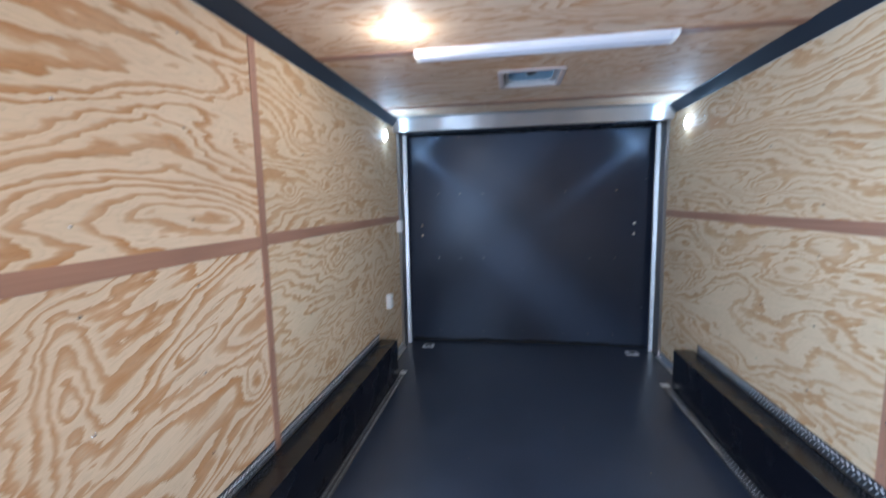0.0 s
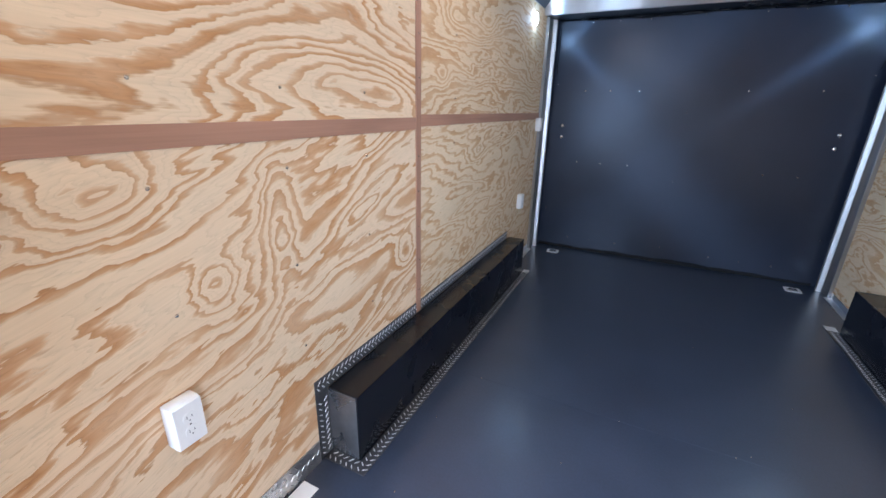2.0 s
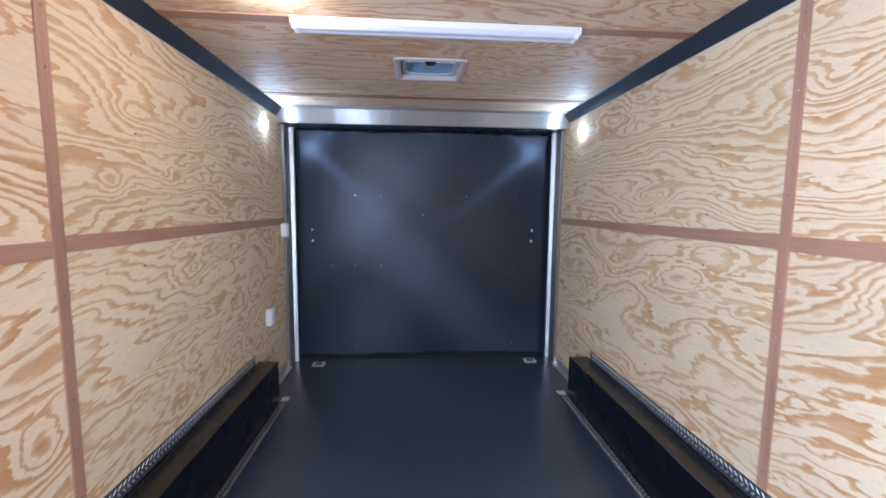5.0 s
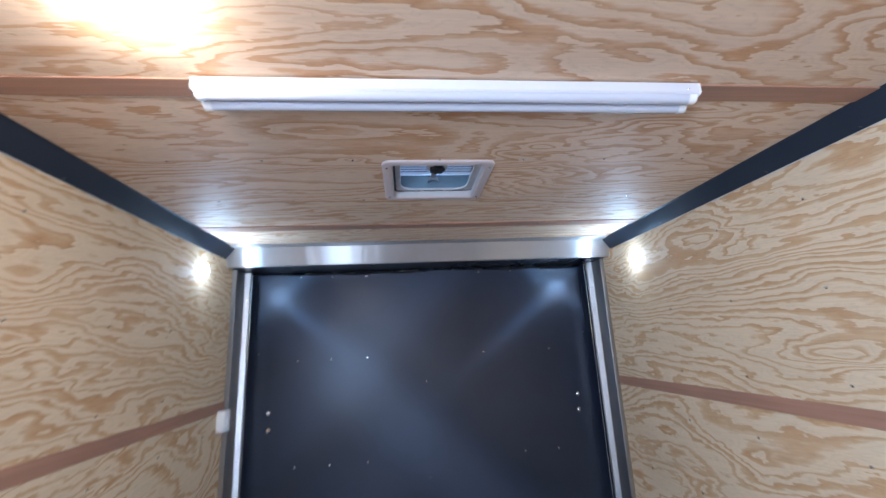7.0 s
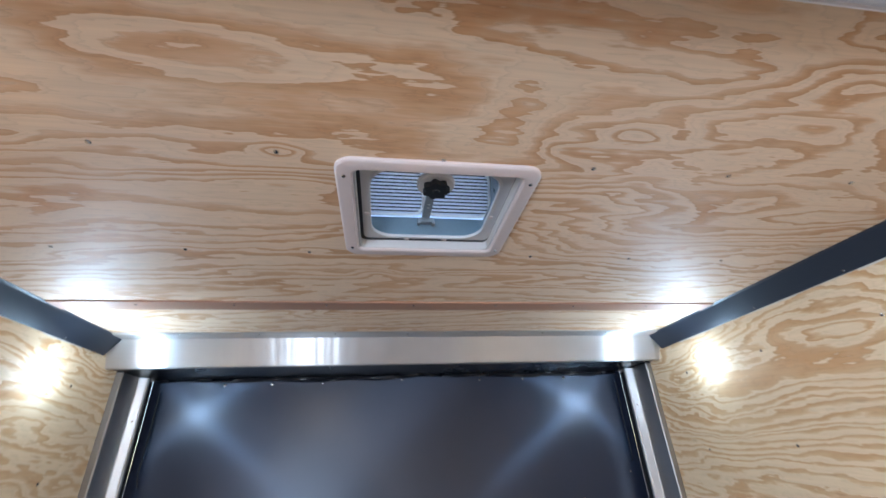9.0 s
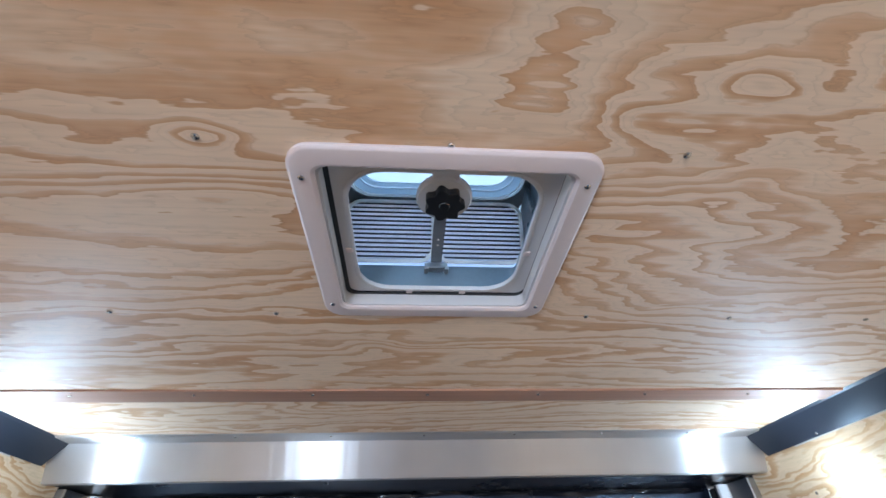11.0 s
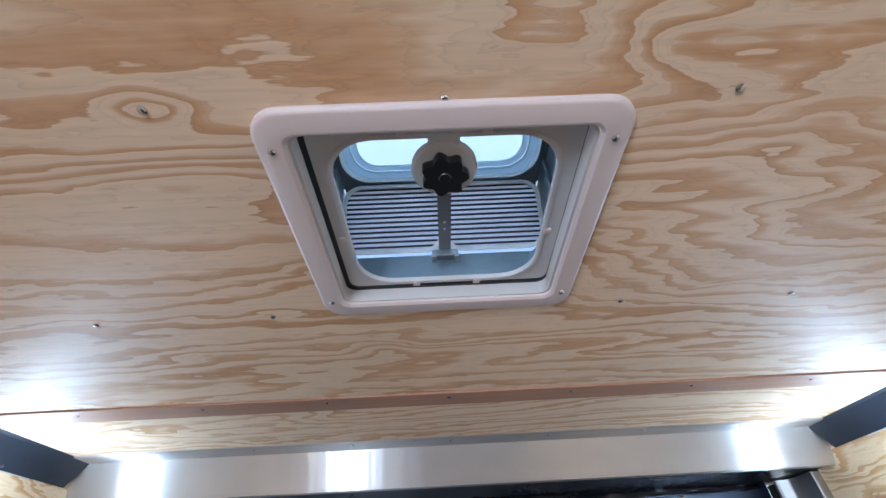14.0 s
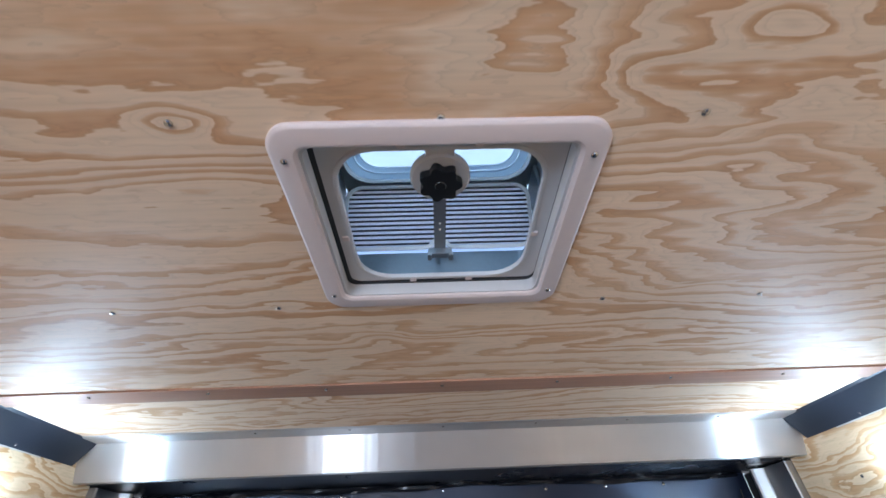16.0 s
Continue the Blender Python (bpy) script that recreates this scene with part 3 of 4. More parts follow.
bm = bmesh.new()
ceiling_sheet(bm, FRONT - 0.06, 1.750)
ceiling_sheet(bm, 1.752, 2.962)
ceiling_sheet(bm, 2.964, 4.212, (VX, VY, VH))
ceiling_sheet(bm, 4.214, BACK + 0.05)
ceiling = solid("ceiling", bm, PLY_CEILING, label="varnished pine plywood ceiling with luan strips over its joints",
                category="ceiling", kind="structure")
for y0, y1 in ((2.962, 3.030), (4.176, 4.252)):
    bm = boxed((-W + 0.06, y0, H - 0.005), (W - 0.06, y1, H + 0.0005), 0.0008)
    part("batten", bm, LUAN, ceiling, "brown luan strip")
for k in range(-3, 4):
    for y in (3.010, 3.405, 3.800, 4.20):
        if k == 0 and y == 3.800 or y < 3.1:
            continue
        screw(ceiling, (-0.012 + 0.304 * k, y, H - (0.005 if y > 4.1 else 0)), (0, 0, -1))

# ---- dark corner trim between walls and ceiling ----
for side, nm in ((-1, "trim_left"), (1, "trim_right")):
    bm = bmesh.new()
    s = side
    prism(bm, [(s * W, 2.178), (s * (W - 0.004), 2.176), (s * (W - 0.052), H - 0.006), (s * (W - 0.060), H), (s * W, H)], 1, FRONT, 4.63)
    tr = solid(nm, bm, BLACK_TRIM, label="dark painted metal corner trim along the ceiling", category="trim", kind="structure")
    bm = bmesh.new()
    for k in range(58):
        y = FRONT + 0.1 * k
        d = 0.0030 + 0.0012 * math.sin(1.7 * k) + 0.0008 * math.sin(4.1 * k + side)
        box(bm, (min(s * W, s * (W - 0.0015)), y, 2.1775 - d), (max(s * W, s * (W - 0.0015)), y + 0.1, 2.1775))
    part("sealant", bm, SEALANT, tr, "pale sealant bead")
    for k in range(14):
        y = 0.1 + 0.33 * k
        screw(tr, (s * (W - 0.008), y, 2.184), (-s, 0, -1), 0.8)

# ---- rear header, posts, soffit ----
bm = bmesh.new()
prism(bm, [(4.555, H - 0.0035), (4.626, H - 0.0035), (4.668, 2.142), (4.672, 2.134), (4.700, 2.134), (4.700, H), (4.545, H)], 0, -W, W)
header = solid("header", bm, ALU, label="bright brushed aluminium header over the ramp door", category="trim", kind="structure", uv=along_x)
for k in range(-3, 4):
    screw(header, (-0.01 + 0.31 * k, 4.570, H - 0.0035), (0, 0, -1), 0.9)
solid("trim_header_back", boxed((-W, 4.7005, 2.139), (W, BACK + 0.02, H)), GLOSS_RUBBER,
      label="black soffit above the ramp door", category="trim", kind="structure")
for side, nm in ((-1, "post_left"), (1, "post_right")):
    s = side
    bm = bmesh.new()
    prism(bm, [(s * W, 4.757), (s * 1.212, 4.757), (s * 1.208, 4.761), (s * 1.204, 4.872), (s * 1.200, 4.876), (s * 1.172, 4.886), (s * 1.166, 4.892),
               (s * 1.166, 4.903), (s * (W + 0.009), 4.903), (s * (W + 0.009), 4.757)], 2, 0.0, 2.134)
    post = solid(nm, bm, ALU_POST, label="bright brushed aluminium post beside the ramp door", category="trim", kind="structure", uv=along_z)
    # black block added to give the gap behind the post its darkness
    lo, hi = sorted((s * 1.197, s * (W + 0.009)))
    part("jamb_gap_fill", boxed((lo, 4.9035, 0.0), (hi, BACK, 2.1335)), RUBBER, post, "black filler for the dark gap behind the post")
    for z in (0.12, 1.95):
        screw(post, (s * 1.186, 4.881, z), (-s * 0.3, -1, 0), 0.9)

# ---- ramp door ----
door = thing("ramp_door", (0, BACK, 0), "closed black ramp door with a woven sheen and steel screws", "door", kind="structure")
door.name = "door_1"
ORIGIN["door_1"] = Vector((0, BACK, 0))
part("leaf", boxed((-1.196, BACK, 0.0), (1.196, BACK + 0.05, 2.1385)), DOOR_BLACK, door,
     uv=lambda co: (co.x, co.z))
bm = bmesh.new()
cols = 60
top = []
for i in range(cols + 1):
    x = -1.16 + 2.32 * i / cols
    top.append((x, 0.030 + 0.006 * math.sin(3.1 * x + 1) + 0.004 * math.sin(11 * x) + 0.003 * math.sin(27 * x)))
prism(bm, [(-1.16, 0.001)] + top + [(1.16, 0.001)], 1, BACK - 0.012, BACK - 0.001)
part("seal", bm, RUBBER, door, "wavy black rubber seal along the foot of the door")
for x, z in ((-1.050, 1.224), (-1.048, 1.120), (1.039, 1.228), (1.034, 1.126)):
    bm = bmesh.new()
    lathe(bm, [(0.017, 0.0), (0.0165, 0.003), (0.012, 0.007), (0.004, 0.009)],
          Matrix.Translation((x, BACK, z)) @ pose(0, 0, 0, 90, 0, 0), 14)
    part("bolt", bm, STEEL, door, "round steel bolt head", smooth=True)
for z in (0.118, 0.890, 1.545, 2.112):
    for x in (-0.872, -0.653, -0.412, 0.392, 0.630, 0.862):
        if (z, x) in ((0.890, 0.392), (1.545, 0.630)):
            continue
        screw(door, (x, BACK, z), (0, -1, 0), 1.3)
for x, z in ((-0.015, 1.369), (-0.012, 0.772), (-0.010, 0.146), (-0.015, 2.118), (-1.13, 0.4), (-1.13, 1.6), (1.13, 0.4), (1.13, 1.65)):
    screw(door, (x, BACK, z), (0, -1, 0))
bm = bmesh.new()
rows = []
for j in range(4):
    row = []
    for i in range(141):
        x = -1.155 + 2.31 * i / 140
        foot = 2.1225 + 0.004 * math.sin(5.3 * x + 0.7) + 0.003 * math.sin(17.0 * x)
        ripple = 0.004 * math.sin(9.0 * x + 1.9 * j) + 0.003 * math.sin(31.0 * x - j)
        row.append(bm.verts.new((x, BACK - 0.020 - ripple, 2.1385 + (foot - 2.1385) * j / 3)))
    rows.append(row)
for r0, r1 in zip(rows, rows[1:]):
    for i in range(140):
        bm.faces.new((r0[i], r0[i + 1], r1[i + 1], r1[i]))
bmesh.ops.recalc_face_normals(bm, faces=bm.faces)
bmesh.ops.solidify(bm, geom=bm.faces[:], thickness=0.003)
part("flap", bm, GLOSS_RUBBER, door, "wavy glossy black rubber flap along the top of the door", smooth=True)
# cable loops at the door's edges
for s in (-1, 1):
    cu = bpy.data.curves.new("cord", "CURVE")
    cu.dimensions, cu.bevel_depth = "3D", 0.003
    sp = cu.splines.new("POLY")
    pts = [(s * 1.150, -0.014, 2.08), (s * 1.146, -0.018, 1.9), (s * 1.150, -0.020, 1.75), (s * 1.144, -0.016, 1.70), (s * 1.140, -0.012, 1.695)]
    sp.points.add(len(pts) - 1)
    for p, c in zip(sp.points, pts):
        p.co = (*c, 1)
    cord = new("cord", cu)
    cord.parent = door
    cu.materials.append(RUBBER)

# ---- wheel boxes with tread-plate flanges ----
def tread_bars(bm, origin, u, v, nrm, length, width, pitch=0.027, rows=2):
    """Raised diamond bars in rows over a strip."""
    o, u, v, nrm = Vector(origin), Vector(u), Vector(v), Vector(nrm)
    count = int(length / pitch)
    for r in range(rows):
        for i in range(count):
            c = o + u * ((i + 0.5 + 0.25 * (r % 2)) * pitch) + v * (width * (r + 0.5) / rows)
            ang = radians(50 if r % 2 else -50)
            d = u * math.cos(ang) + v * math.sin(ang)
            e = nrm.cross(d)
            hl, hw, hh = 0.0135, 0.0026, 0.0016
            base = [bm.verts.new(c + d * a + e * b) for a, b in ((-hl, 0), (-hl * 0.5, -hw), (hl * 0.5, -hw), (hl, 0), (hl * 0.5, hw), (-hl * 0.5, hw))]
            tp = [bm.verts.new(c + nrm * hh + d * a * 0.75 + e * b * 0.5) for a, b in ((-hl, 0), (-hl * 0.5, -hw), (hl * 0.5, -hw), (hl, 0), (hl * 0.5, hw), (-hl * 0.5, hw))]
            bm.faces.new(tp)
            for k in range(6):
                bm.faces.new((base[k], base[(k + 1) % 6], tp[(k + 1) % 6], tp[k]))
    bmesh.ops.recalc_face_normals(bm, faces=bm.faces)


BY0, BY1, BZ = 1.762, 4.075, 0.312
def wheel_box(side):
    s = side
    BX = 1.088
    root = thing("wheel_box", (s * W, (BY0 + BY1) / 2, 0),
                 "long black metal wheel box with tread plate flanges", "wheel box", "wheel boxes")
    bm = bmesh.new()
    lo, hi = sorted((s * BX, s * (W - 0.001)))
    box(bm, (lo, BY0, 0.0005), (hi, BY1, BZ), 0.004)
    part("body", bm, BOX_BLACK, root)
    # thin plate added to give the box end its scuffs and painted reflection
    part("end_face", boxed((lo + 0.003, BY0 - 0.0025, 0.0045), (hi - 0.006, BY0 - 0.0004, BZ - 0.004), 0.0008), SCUFFED_SHEEN, root, "scuffed metal end, coloured greyer for the daylight it reflects")
    t = 0.003
    # flange on the floor, with its mitred ends
    f0, f1 = sorted((s * (BX - 0.001), s * (BX - (0.056 if s < 0 else 0.066))))
    fl = part("floor_flange", boxed((f0, BY0 - 0.055, 0.0005), (f1, BY1 + 0.075, 0.0005 + t), 0.0008), TREAD, root, "bright diamond tread plate flange")
    bm = bmesh.new()
    tread_bars(bm, (s * (BX - 0.003), BY0 - 0.05, t), (0, 1, 0), (-s, 0, 0), (0, 0, 1), BY1 - BY0 + 0.05, 0.052)
    tagged(part("tread", bm, TREAD_BAR, fl), kind="stuff")
    part("end_plate", boxed((f0 + 0.0005, BY1 + 0.006, 0.0038), (f1 - 0.0005, BY1 + 0.074, 0.0056), 0.0006), ALU_DULL, root, "plain bright end of the flange")
    e0, e1 = sorted((s * BX, s * (W - 0.006)))
    fe = part("end_flange", boxed((e0, BY0 - 0.055, 0.0005), (e1, BY0 - 0.001, 0.0005 + t), 0.0008), TREAD, root, "bright diamond tread plate flange")
    bm = bmesh.new()
    tread_bars(bm, (s * (W - 0.01), BY0 - 0.054, t), (-s, 0, 0), (0, 1, 0), (0, 0, 1), 0.14, 0.052)
    tagged(part("tread", bm, TREAD_BAR, fe), kind="stuff")
    # flange up the wall
    w0, w1 = sorted((s * (W - 0.0005), s * (W - 0.004)))
    fw = part("wall_flange", boxed((w0, BY0 - 0.07, BZ + 0.001), (w1, BY1 - 0.055, 0.376), 0.0008), TREAD, root, "bright diamond tread plate flange")
    bm = bmesh.new()
    tread_bars(bm, (s * (W - 0.004), BY0 - 0.066, BZ + 0.008), (0, 1, 0), (0, 0, 1), (-s, 0, 0), BY1 - BY0 - 0.0, 0.052)
    tagged(part("tread", bm, TREAD_BAR, fw), kind="stuff")
    fu = part("upright_flange", boxed((w0, BY0 - 0.07, 0.004), (w1, BY0 - 0.001, BZ + 0.0005), 0.0008), TREAD, root, "bright diamond tread plate flange")
    bm = bmesh.new()
    tread_bars(bm, (s * (W - 0.004), BY0 - 0.066, 0.01), (0, 0, 1), (0, 1, 0), (-s, 0, 0), 0.285, 0.062)
    tagged(part("tread", bm, TREAD_BAR, fu), kind="stuff")
    for k in range(7):
        screw(root, (s * (W - 0.004), BY0 + 0.1 + 0.36 * k, 0.368), (-s, 0, 0), 0.7)
        screw(root, (s * (BX - 0.046), BY0 + 0.05 + 0.37 * k, 0.0035), (0, 0, 1), 0.7)
    return root


for s in (-1, 1):
    wheel_box(s)

# base trims of the side walls
for s, nm in ((-1, "baseboard_left"), (1, "baseboard_right")):
    x0, x1 = sorted((s * (W - 0.0005), s * (W - 0.004)))
    y0 = SILL[s][1] + 0.03
    bm = boxed((x0, y0, 0.0005), (x1, BY0 - 0.0715, 0.105), 0.0008)
    base = solid(nm, bm, TREAD_BRIGHT, label="diamond tread plate kick strip at the foot of the wall", category="trim", kind="structure")
    bm = bmesh.new()
    tread_bars(bm, (s * (W - 0.004), y0 + 0.01, 0.008), (0, 1, 0), (0, 0, 1), (-s, 0, 0), BY0 - 0.08 - y0, 0.09, rows=3)
    tagged(part("tread", bm, TREAD_BRIGHT, base), kind="stuff")
    x0, x1 = sorted((s * (W - 0.0005), s * (W - 0.045)))
    bm = bmesh.new()
    prism(bm, [(s * (W - 0.001), 0.0005), (s * (W - 0.048), 0.0005), (s * (W - 0.048), 0.004), (s * (W - 0.005), 0.006), (s * (W - 0.005), 0.050), (s * (W - 0.001), 0.050)],
          1, BY1 + 0.004, 4.756)
    solid(nm + "_rear", bm, ALU_PLAIN, label="bright aluminium angle at the foot of the wall", category="trim", kind="structure")
# cut off and whitened to the extent of a patch of sun
solid("trim_floor_strip", boxed((-W + 0.012, 0.90, 0.0005), (-W + 0.085, 1.585, 0.004), 0.001), STRIP_SUNLIT,
      label="strip on the floor by the wall, coloured white as if sunlit", category="trim", kind="structure")

# ---- tie-down rings in the floor ----
def tie_down(x, y):
    root = thing("tie_down", (x, y, 0), "small chrome tie-down ring in a square floor plate", "tie-down", "tie-downs by the ramp door")
    bm = bmesh.new()
    ring(bm, rounded(x, y, 0.056, 0.050, 0.010, 3), rounded(x, y, 0.036, 0.032, 0.010, 3), 0.0003, 0.006)
    part("plate", bm, ALU_DULL, root)
    bm = bmesh.new()
    prism(bm, rounded(x, y, 0.036, 0.032, 0.010, 3), 2, 0.0004, 0.0018)
    part("cup", bm, SLOT, root)
    bm = bmesh.new()
    ring(bm, rounded(x, y, 0.028, 0.024, 0.012, 4), rounded(x, y, 0.018, 0.014, 0.010, 4), 0.002, 0.010)
    part("ring", bm, STEEL, root)
    for i in (-1, 1):
        for j in (-1, 1):
            screw(root, (x + i * 0.047, y + j * 0.041, 0.006), (0, 0, 1), 0.7)


tie_down(-0.970, 4.800)
tie_down(1.000, 4.805)
for x in (-0.85, -0.16, 0.30, 0.99):
    screw(floor, (x, 2.505, 0), (0, 0, 1), 0.8)
for x, y in ((-0.38, 3.0), (-0.355, 2.135), (-0.93, 2.134), (-0.89, 1.708), (0.358, 2.54), (0.4, 1.7), (0.2, 3.4), (-0.5, 3.9), (0.6, 3.0)):
    screw(floor, (x, y, 0), (0, 0, 1), 0.7)

# ---- white outlet and switch boxes on the wall ----
def wall_box(name, y, z, hy, hz, depth, kind_of):
    x = -W
    root = thing(name, (x, y, z), "white plastic %s in a surface box on the plywood wall" % kind_of, kind_of)
    bm = bmesh.new()
    box(bm, (x + 0.0005, y - hy, z - hz), (x + depth, y + hy, z + hz), 0.006)
    part("housing", bm, WHITE, root, smooth=True)
    part("cover", boxed((x + depth + 0.0003, y - hy + 0.002, z - hz + 0.002), (x + depth + 0.005, y + hy - 0.002, z + hz - 0.002), 0.002), WHITE, root)
    if kind_of == "outlet":
        for dz in (-0.021, 0.021):
            bm = bmesh.new()
            prism(bm, rounded(y, z + dz, 0.0165, 0.0145, 0.011, 4), 0, x + depth + 0.0045, x + depth + 0.0068)
            sk = part("socket", bm, WHITE, root)
            for dy, h in ((-0.0065, 0.0045), (0.0065, 0.0036)):
                part("slot", boxed((x + depth + 0.0066, y + dy - 0.0011, z + dz + 0.002 - h), (x + depth + 0.0073, y + dy + 0.0011, z + dz + 0.002 + h)), SLOT, sk)
            bm = bmesh.new()
            prism(bm, rounded(y, z + dz - 0.008, 0.0024, 0.0024, 0.002, 2), 0, x + depth + 0.0066, x + depth + 0.0073)
            part("slot", bm, SLOT, sk)
        screw(root, (x + depth + 0.005, y, z), (1, 0, 0), 0.55)
    else:
        part("rocker", boxed((x + depth + 0.0045, y - 0.012, z - 0.030), (x + depth + 0.009, y + 0.012, z + 0.030), 0.002), WHITE, root)
    return root


wall_box("outlet", 1.218, 0.588, 0.040, 0.064, 0.045, "outlet")
wall_box("outlet", 4.290, 0.590, 0.040, 0.064, 0.040, "outlet")
wall_box("switch_box", 4.700, 1.238, 0.036, 0.058, 0.045, "switch")
wall_box("switch_box", 0.968, 1.235, 0.036, 0.058, 0.040, "switch")

# ---- side door frame, dark, round the open side door ----
for s, nm in ((-1, "door_frame_left"), (1, "door_frame_right")):
    a, b = SILL[s]
    bm = bmesh.new()
    x0, x1 = sorted((s * (W + 0.065), s * (W - 0.012)))
    box(bm, (x0, b, 0.0), (x1, b + 0.022, 1.985))
    box(bm, (x0, a - 0.022, 0.0), (x1, a, 1.985))
    box(bm, (x0, a, 1.945), (x1, b, 1.985))
    solid(nm, bm, BLACK_TRIM, label="dark metal frame round the open side door", category="door frame", kind="structure")

# ---- strip light with two tubes ----
def strip_light():
    x0, x1, y0, y1 = -0.627, 0.631, 2.950, 3.040
    root = thing("strip_light", (0.007, 3.006, H), "white enamelled strip light with two unlit milky tubes under the ceiling", "strip light")
    zb = 2.211
    bm = bmesh.new()
    prism(bm, [(y0, H - 0.0055), (y0, zb + 0.004), (y0 + 0.004, zb), (y1 - 0.004, zb), (y1, zb + 0.004), (y1, H - 0.0055)], 0, x0 + 0.006, x1 - 0.006)
    part("channel", bm, WHITE_PAINT, root)
    for xe in (x0, x1 - 0.006):
        bm = bmesh.new()
        prism(bm, [(y0 - 0.001, H - 0.0055), (y0 - 0.001, zb + 0.002), (y0 + 0.004, zb - 0.002), (y1 - 0.004, zb - 0.002), (y1 + 0.001, zb + 0.002), (y1 + 0.001, H - 0.0055)],
              0, xe, xe + 0.006)
        part("end_cap", bm, WHITE, root)
    for yt in (y0 + 0.022, y1 - 0.026):
        bm = bmesh.new()
        lathe(bm, [(0.0160, 0.0), (0.0160, x1 - x0 - 0.026)], Matrix.Translation((x0 + 0.013, yt, zb - 0.001)) @ pose(0, 0, 0, 0, 90, 0), 20)
        tube = part("tube", bm, TUBE, root, "milky plastic tube", smooth=True)
        for xe in (x0 + 0.0065, x1 - 0.026):
            bm = bmesh.new()
            lathe(bm, [(0.010, -0.004), (0.0165, -0.001), (0.0168, 0.001), (0.0168, 0.018)], Matrix.Translation((xe, yt, zb - 0.001)) @ pose(0, 0, 0, 0, 90, 0), 16)
            part("cap", bm, WHITE, tube, smooth=True)
    for xs in (x0 + 0.035, x1 - 0.035):
        screw(root, (xs, y0, H - 0.022), (0, -1, 0), 0.6)


strip_light()

# ---- small lamps ----
def puck(at, toward, lens, label):
    root = thing("puck_lamp", at, label, "lamp", "small lit lamps")
    m = Matrix.Translation(at) @ Vector(toward).to_track_quat("Z", "Y").to_matrix().to_4x4()
    bm = bmesh.new()
    lathe(bm, [(0.043, 0.0005), (0.043, 0.004), (0.042, 0.006), (0.040, 0.0065)], m, 24)
    part("rim", bm, WHITE, root, smooth=True)
    bm = bmesh.new()
    lathe(bm, [(0.046, 0.0068), (0.042, 0.014), (0.028, 0.020), (0.008, 0.0225)], m, 24)
    part("lens", bm, lens, root, "lit lens", smooth=True)


puck((-W, 4.365, 2.055), (1, 0, 0), LAMP_COOL, "small round white lamp shining on the wall near the header")
puck((W, 4.365, 2.055), (-1, 0, 0), LAMP_COOL, "small round white lamp shining on the wall near the header")
# added: stands in for sunlight thrown up onto the ceiling
puck((-0.640, 2.730, H), (0, 0, -1), GLOW_WARM, "added round warm light standing in for a glow on the ceiling beside the strip light")

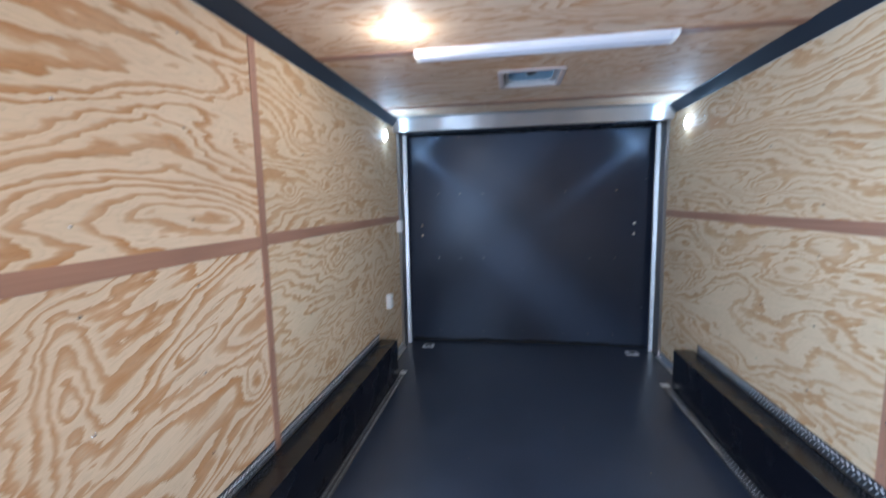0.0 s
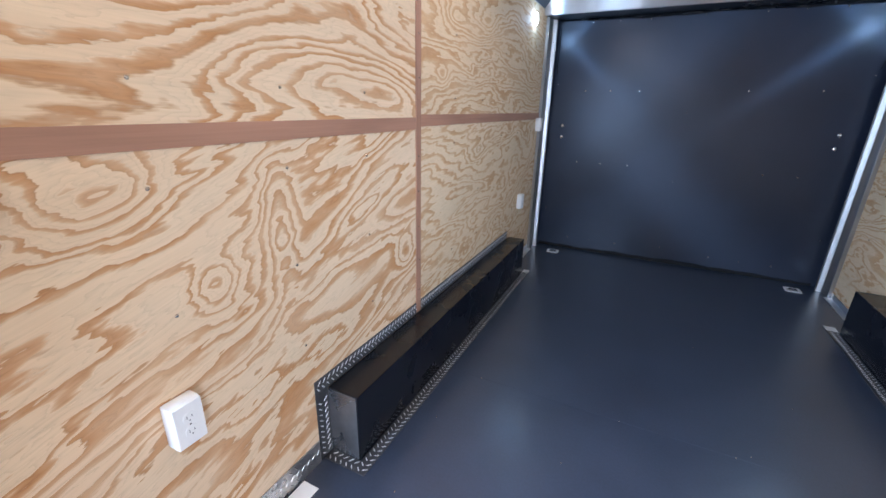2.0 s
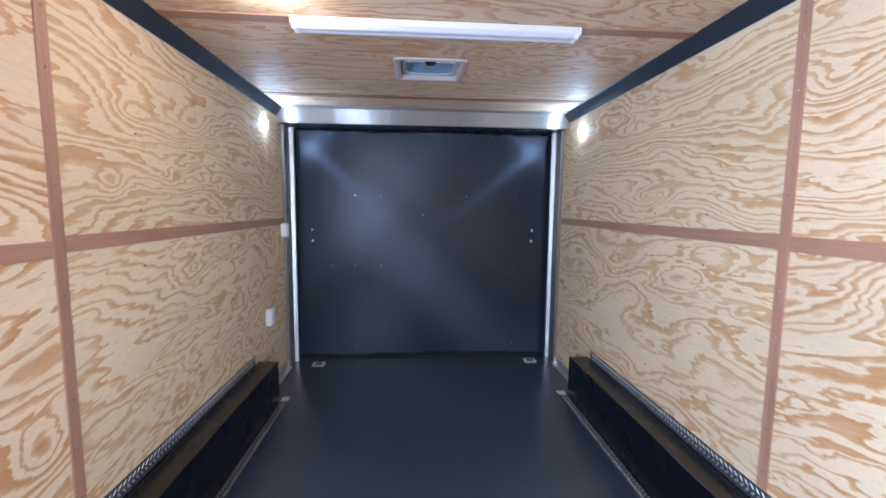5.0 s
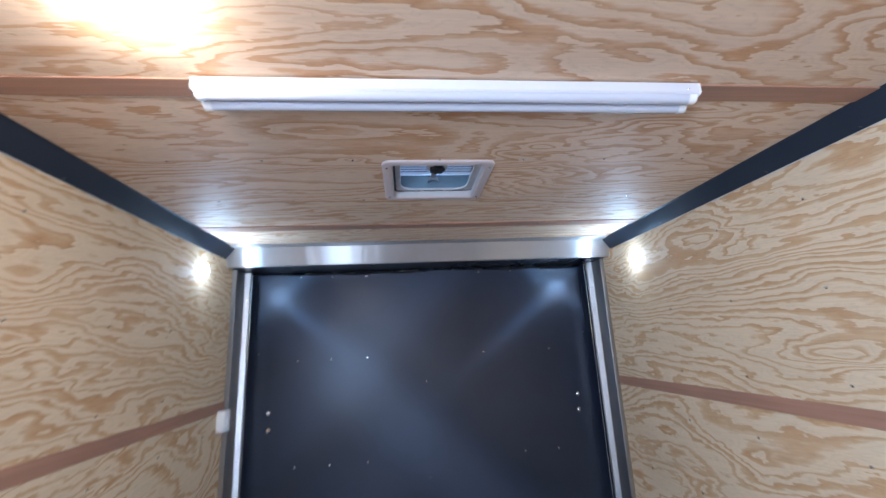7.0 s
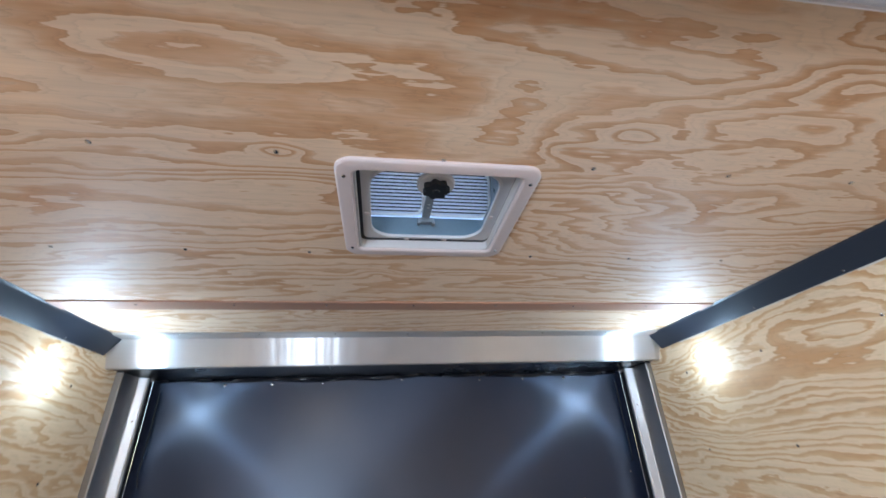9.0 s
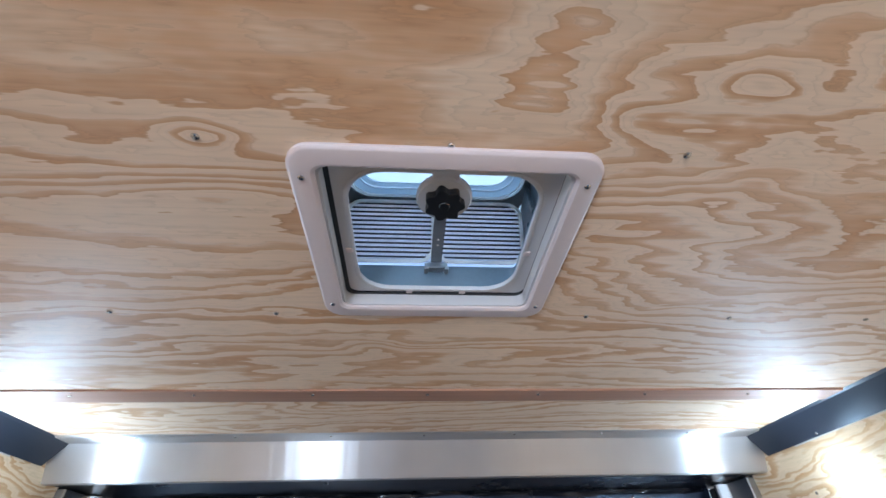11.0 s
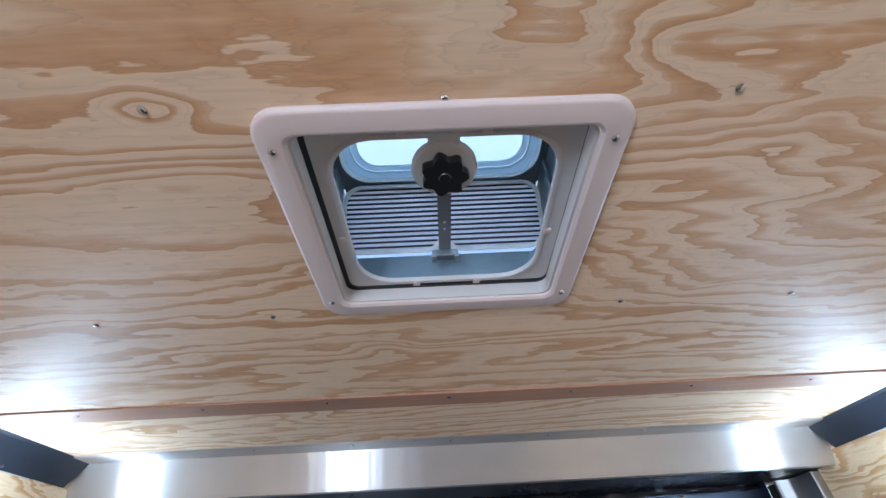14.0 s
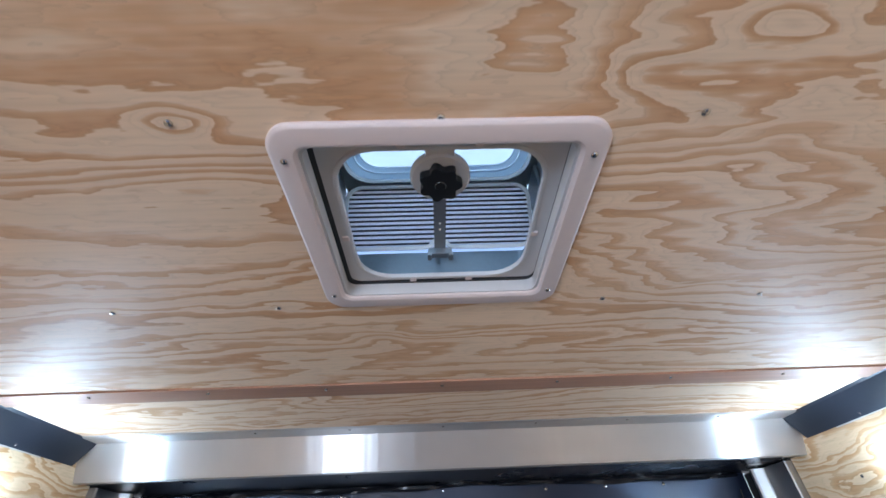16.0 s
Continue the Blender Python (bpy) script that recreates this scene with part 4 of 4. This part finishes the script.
# ---- roof vent ----
def roof_vent():
    root = thing("roof_vent", (VX, VY, H), "open white plastic roof vent with a black crank knob", "roof vent")
    bm = bmesh.new()
    rows = []
    for hx, hy, rr, z in ((0.205, 0.194, 0.034, H - 0.0005), (0.205, 0.194, 0.034, H - 0.006), (0.203, 0.192, 0.033, H - 0.0085), (0.200, 0.189, 0.031, H - 0.010),
                          (0.176, 0.167, 0.018, H - 0.010), (0.172, 0.163, 0.016, H - 0.007), (0.171, 0.162, 0.016, H + 0.004)):
        rows.append([bm.verts.new((*p, z)) for p in rounded(VX, VY, hx, hy, rr)])
    for p, q in zip(rows, rows[1:]):
        for i in range(len(p)):
            bm.faces.new((p[i], p[(i + 1) % len(p)], q[(i + 1) % len(p)], q[i]))
    bmesh.ops.recalc_face_normals(bm, faces=bm.faces)
    FZ = 2.265     # underside of the inner frame
    part("trim_ring", bm, VENT_WHITE, root, smooth=True)
    bm = bmesh.new()
    ring(bm, rounded(VX, VY, 0.1715, 0.1715, 0.018), rounded(VX, VY, 0.1675, 0.160, 0.016), H - 0.003, 2.276)
    part("shaft", bm, FRAME_SKYLIT, root)
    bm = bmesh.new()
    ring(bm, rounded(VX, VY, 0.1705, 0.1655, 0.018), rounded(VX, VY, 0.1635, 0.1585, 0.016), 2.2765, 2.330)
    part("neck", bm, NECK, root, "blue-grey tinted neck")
    for i in (-1, 1):
        for y in (VY - 0.146, VY + 0.150):
            screw(root, (VX + i * 0.188, y, H - 0.010), (0, 0, -1), 0.9)
    bm = bmesh.new()
    ring(bm, rounded(VX, VY, 0.1674, 0.1598, 0.016), rounded(VX + 0.002, VY - 0.001, 0.1610, 0.1545, 0.016), FZ - 0.0005, FZ + 0.006)
    part("gasket", bm, KNOB, root, "thin black gasket")
    # inner frame with a rounded window, and its clips
    bm = bmesh.new()
    ring(bm, rounded(VX + 0.0035, VY - 0.004, 0.1630, 0.1520, 0.016), rounded(VX + 0.001, VY + 0.001, 0.1405, 0.138, 0.054), FZ - 0.001, FZ + 0.006)
    frame_part = part("screen_frame", bm, FRAME_SKYLIT, root, "white inner frame with rounded window")
    bm = bmesh.new()
    ring(bm, rounded(VX + 0.001, VY + 0.001, 0.1465, 0.144, 0.058), rounded(VX + 0.001, VY + 0.001, 0.1400, 0.1375, 0.054), FZ - 0.0028, FZ - 0.0006)
    bmesh.ops.bevel(bm, geom=[e for e in bm.edges if all(v.co.z < FZ - 0.002 for v in e.verts)], offset=0.0012, segments=2, affect="EDGES", profile=0.5)
    part("lip", bm, FRAME_SKYLIT, frame_part, smooth=True)
    for x, y in ((-0.05, 0.146), (0.05, 0.146), (-0.149, 0.03), (0.149, 0.03), (-0.05, -0.146), (0.05, -0.146)):
        part("clip", boxed((VX + x - 0.006, VY + y - 0.005, FZ - 0.004), (VX + x + 0.006, VY + y + 0.005, FZ), 0.0015), VENT_WHITE, root)
    # knob on its boss
    ky = VY - 0.090
    bm = bmesh.new()
    box(bm, (VX - 0.019, VY - 0.142, FZ - 0.0015), (VX + 0.019, ky, FZ + 0.003), 0.0012)
    part("bridge", bm, FRAME_SKYLIT, root)
    bm = bmesh.new()
    lathe(bm, [(0.041, FZ + 0.006), (0.041, FZ - 0.001), (0.038, FZ - 0.005), (0.020, FZ - 0.005)], Matrix.Translation((VX, ky, 0)), 28)
    part("boss", bm, FRAME_SKYLIT, root, smooth=True)
    bm = bmesh.new()
    pts = []
    for i in range(84):
        a = 2 * math.pi * i / 84
        r = 0.0265 + 0.0032 * math.cos(7 * a)
        pts.append((VX + r * math.cos(a), ky + r * math.sin(a)))
    prism(bm, pts, 2, FZ - 0.018, FZ - 0.0055)
    kn = part("knob", bm, KNOB, root, "black seven-lobed plastic crank knob", smooth=True)
    bm = bmesh.new()
    lathe(bm, [(0.008, FZ - 0.0181), (0.007, FZ - 0.0193)], Matrix.Translation((VX, ky, 0)), 12)
    part("cap", bm, KNOB, kn)
    # crank arm up to the lid
    bm = bmesh.new()
    prism(bm, [(ky, 2.300), (ky, 2.292), (VY + 0.125, 2.312), (VY + 0.125, 2.320)], 0, VX - 0.010, VX + 0.010)
    arm = part("crank_arm", bm, BRACKET, root, "grey zinc crank arm")
    box_bm = boxed((VX - 0.022, VY + 0.118, 2.298), (VX + 0.022, VY + 0.132, 2.312), 0.002)
    part("hinge", box_bm, BRACKET, arm)
    for sx in (-1, 1):
        part("lug", boxed((VX + sx * 0.019 - 0.004, VY + 0.112, 2.290), (VX + sx * 0.019 + 0.004, VY + 0.128, 2.2978), 0.0015), BRACKET, arm)
    for dy in (0.045, 0.062):
        bm = bmesh.new()
        lathe(bm, [(0.0022, 0.0), (0.0018, 0.0010)], Matrix.Translation((VX, VY + dy, 2.292 + 0.020 * (dy + 0.090) / 0.215 - 0.0003)) @ pose(0, 0, 0, 180, 0, 0), 10)
        part("rivet", bm, WHITE, arm)
    # hood: louvred rear grille, clear lid above, walls
    gy0, gz0, gy1, gz1 = VY + 0.162, 2.347, VY + 0.117, 2.468
    n = 13
    for sx in (-1, 1):
        x0, x1 = sorted((VX + sx * 0.006, VX + sx * 0.185))
        for i in range(n):
            f = (i + 0.5) / n
            y, z = gy0 + (gy1 - gy0) * f, gz0 + (gz1 - gz0) * f
            bm = bmesh.new()
            prism(bm, [(y + 0.0012, z - 0.0036), (y + 0.0030, z - 0.0036), (y + 0.0010, z + 0.0036), (y - 0.0008, z + 0.0036)], 0, x0, x1)
            slat = part("slat", bm, SLAT_PALE, root, "pale translucent louvre")
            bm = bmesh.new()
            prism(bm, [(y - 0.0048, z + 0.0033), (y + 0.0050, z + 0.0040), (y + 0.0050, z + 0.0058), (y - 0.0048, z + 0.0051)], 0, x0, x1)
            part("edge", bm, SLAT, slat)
    bm = bmesh.new()
    for sx in (-1, 1):
        ring(bm, rounded(VX + sx * 0.0940, 0.0, 0.0930, 0.070, 0.034), rounded(VX + sx * 0.0940, 0.0, 0.0860, 0.0635, 0.028), 0.0060, 0.0105)
    d = Vector((0, gy1 - gy0, gz1 - gz0)).normalized()
    nr = Vector((1, 0, 0)).cross(d)
    m = Matrix(((1, 0, 0, 0), (0, d.y, nr.y, (gy0 + gy1) / 2), (0, d.z, nr.z, (gz0 + gz1) / 2), (0, 0, 0, 1)))
    bm.transform(m)
    part("grille_frame", bm, GRILLE_RIM, root, "milky white rim of the louvres")
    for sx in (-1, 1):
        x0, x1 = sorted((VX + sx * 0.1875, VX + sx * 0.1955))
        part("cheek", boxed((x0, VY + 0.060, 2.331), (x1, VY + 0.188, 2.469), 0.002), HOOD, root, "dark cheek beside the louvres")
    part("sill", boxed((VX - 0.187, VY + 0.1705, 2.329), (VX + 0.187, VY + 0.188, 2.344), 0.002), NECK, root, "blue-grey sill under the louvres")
    part("grille_post", boxed((VX - 0.006, VY + 0.135, 2.332), (VX + 0.006, VY + 0.147, 2.46), 0.001), VENT_WHITE, root)
    # lid, raised and tilted towards the front of the trailer
    bm = bmesh.new()
    prism(bm, [(VY + 0.19, 2.475), (VY + 0.10, 2.495), (VY - 0.02, 2.500), (VY - 0.14, 2.488), (VY - 0.21, 2.455), (VY - 0.215, 2.425),
               (VY - 0.211, 2.425), (VY - 0.205, 2.450), (VY - 0.137, 2.483), (VY - 0.02, 2.495), (VY + 0.10, 2.490), (VY + 0.19, 2.470)], 0, VX - 0.20, VX + 0.20)
    part("lid", bm, LID, root, "milky translucent plastic lid", smooth=True)
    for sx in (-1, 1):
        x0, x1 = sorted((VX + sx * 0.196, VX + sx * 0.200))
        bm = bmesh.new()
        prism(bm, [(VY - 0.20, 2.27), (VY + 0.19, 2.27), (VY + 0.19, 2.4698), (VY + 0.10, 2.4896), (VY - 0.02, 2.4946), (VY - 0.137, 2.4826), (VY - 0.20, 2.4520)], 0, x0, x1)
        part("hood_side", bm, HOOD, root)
    # unseen sheet, added to diffuse the sun that would enter at the front
    part("vent_sun_stop", boxed((VX - 0.1955, VY - 0.210, 2.272), (VX + 0.1955, VY - 0.2055, 2.446)), LID, root, "unseen milky sheet that keeps the sun out of the vent")
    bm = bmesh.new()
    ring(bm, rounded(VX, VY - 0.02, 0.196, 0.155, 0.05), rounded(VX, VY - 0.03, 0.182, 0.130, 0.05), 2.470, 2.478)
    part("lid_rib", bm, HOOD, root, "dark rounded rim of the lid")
    bm = bmesh.new()
    ring(bm, rounded(VX, VY - 0.03, 0.1815, 0.1295, 0.05), rounded(VX, VY - 0.03, 0.176, 0.1255, 0.05), 2.4715, 2.4775)
    part("lid_edge", bm, GRILLE_RIM, root, "bright rolled edge of the lid")
    for out, inn, z in ((0.0, 0.014, 2.4755), (0.0145, 0.0165, 2.4745), (0.017, 0.027, 2.4790)):
        bm = bmesh.new()
        ring(bm, rounded(VX, VY - 0.03, 0.1755 - out, 0.1250 - out, 0.05 - 0.5 * out), rounded(VX, VY - 0.03, 0.1755 - inn, 0.1250 - inn, 0.05 - 0.5 * inn), z, z + 0.003)
        part("lid_step", bm, LID_STEP, root, "blue-grey step in the lid")


roof_vent()
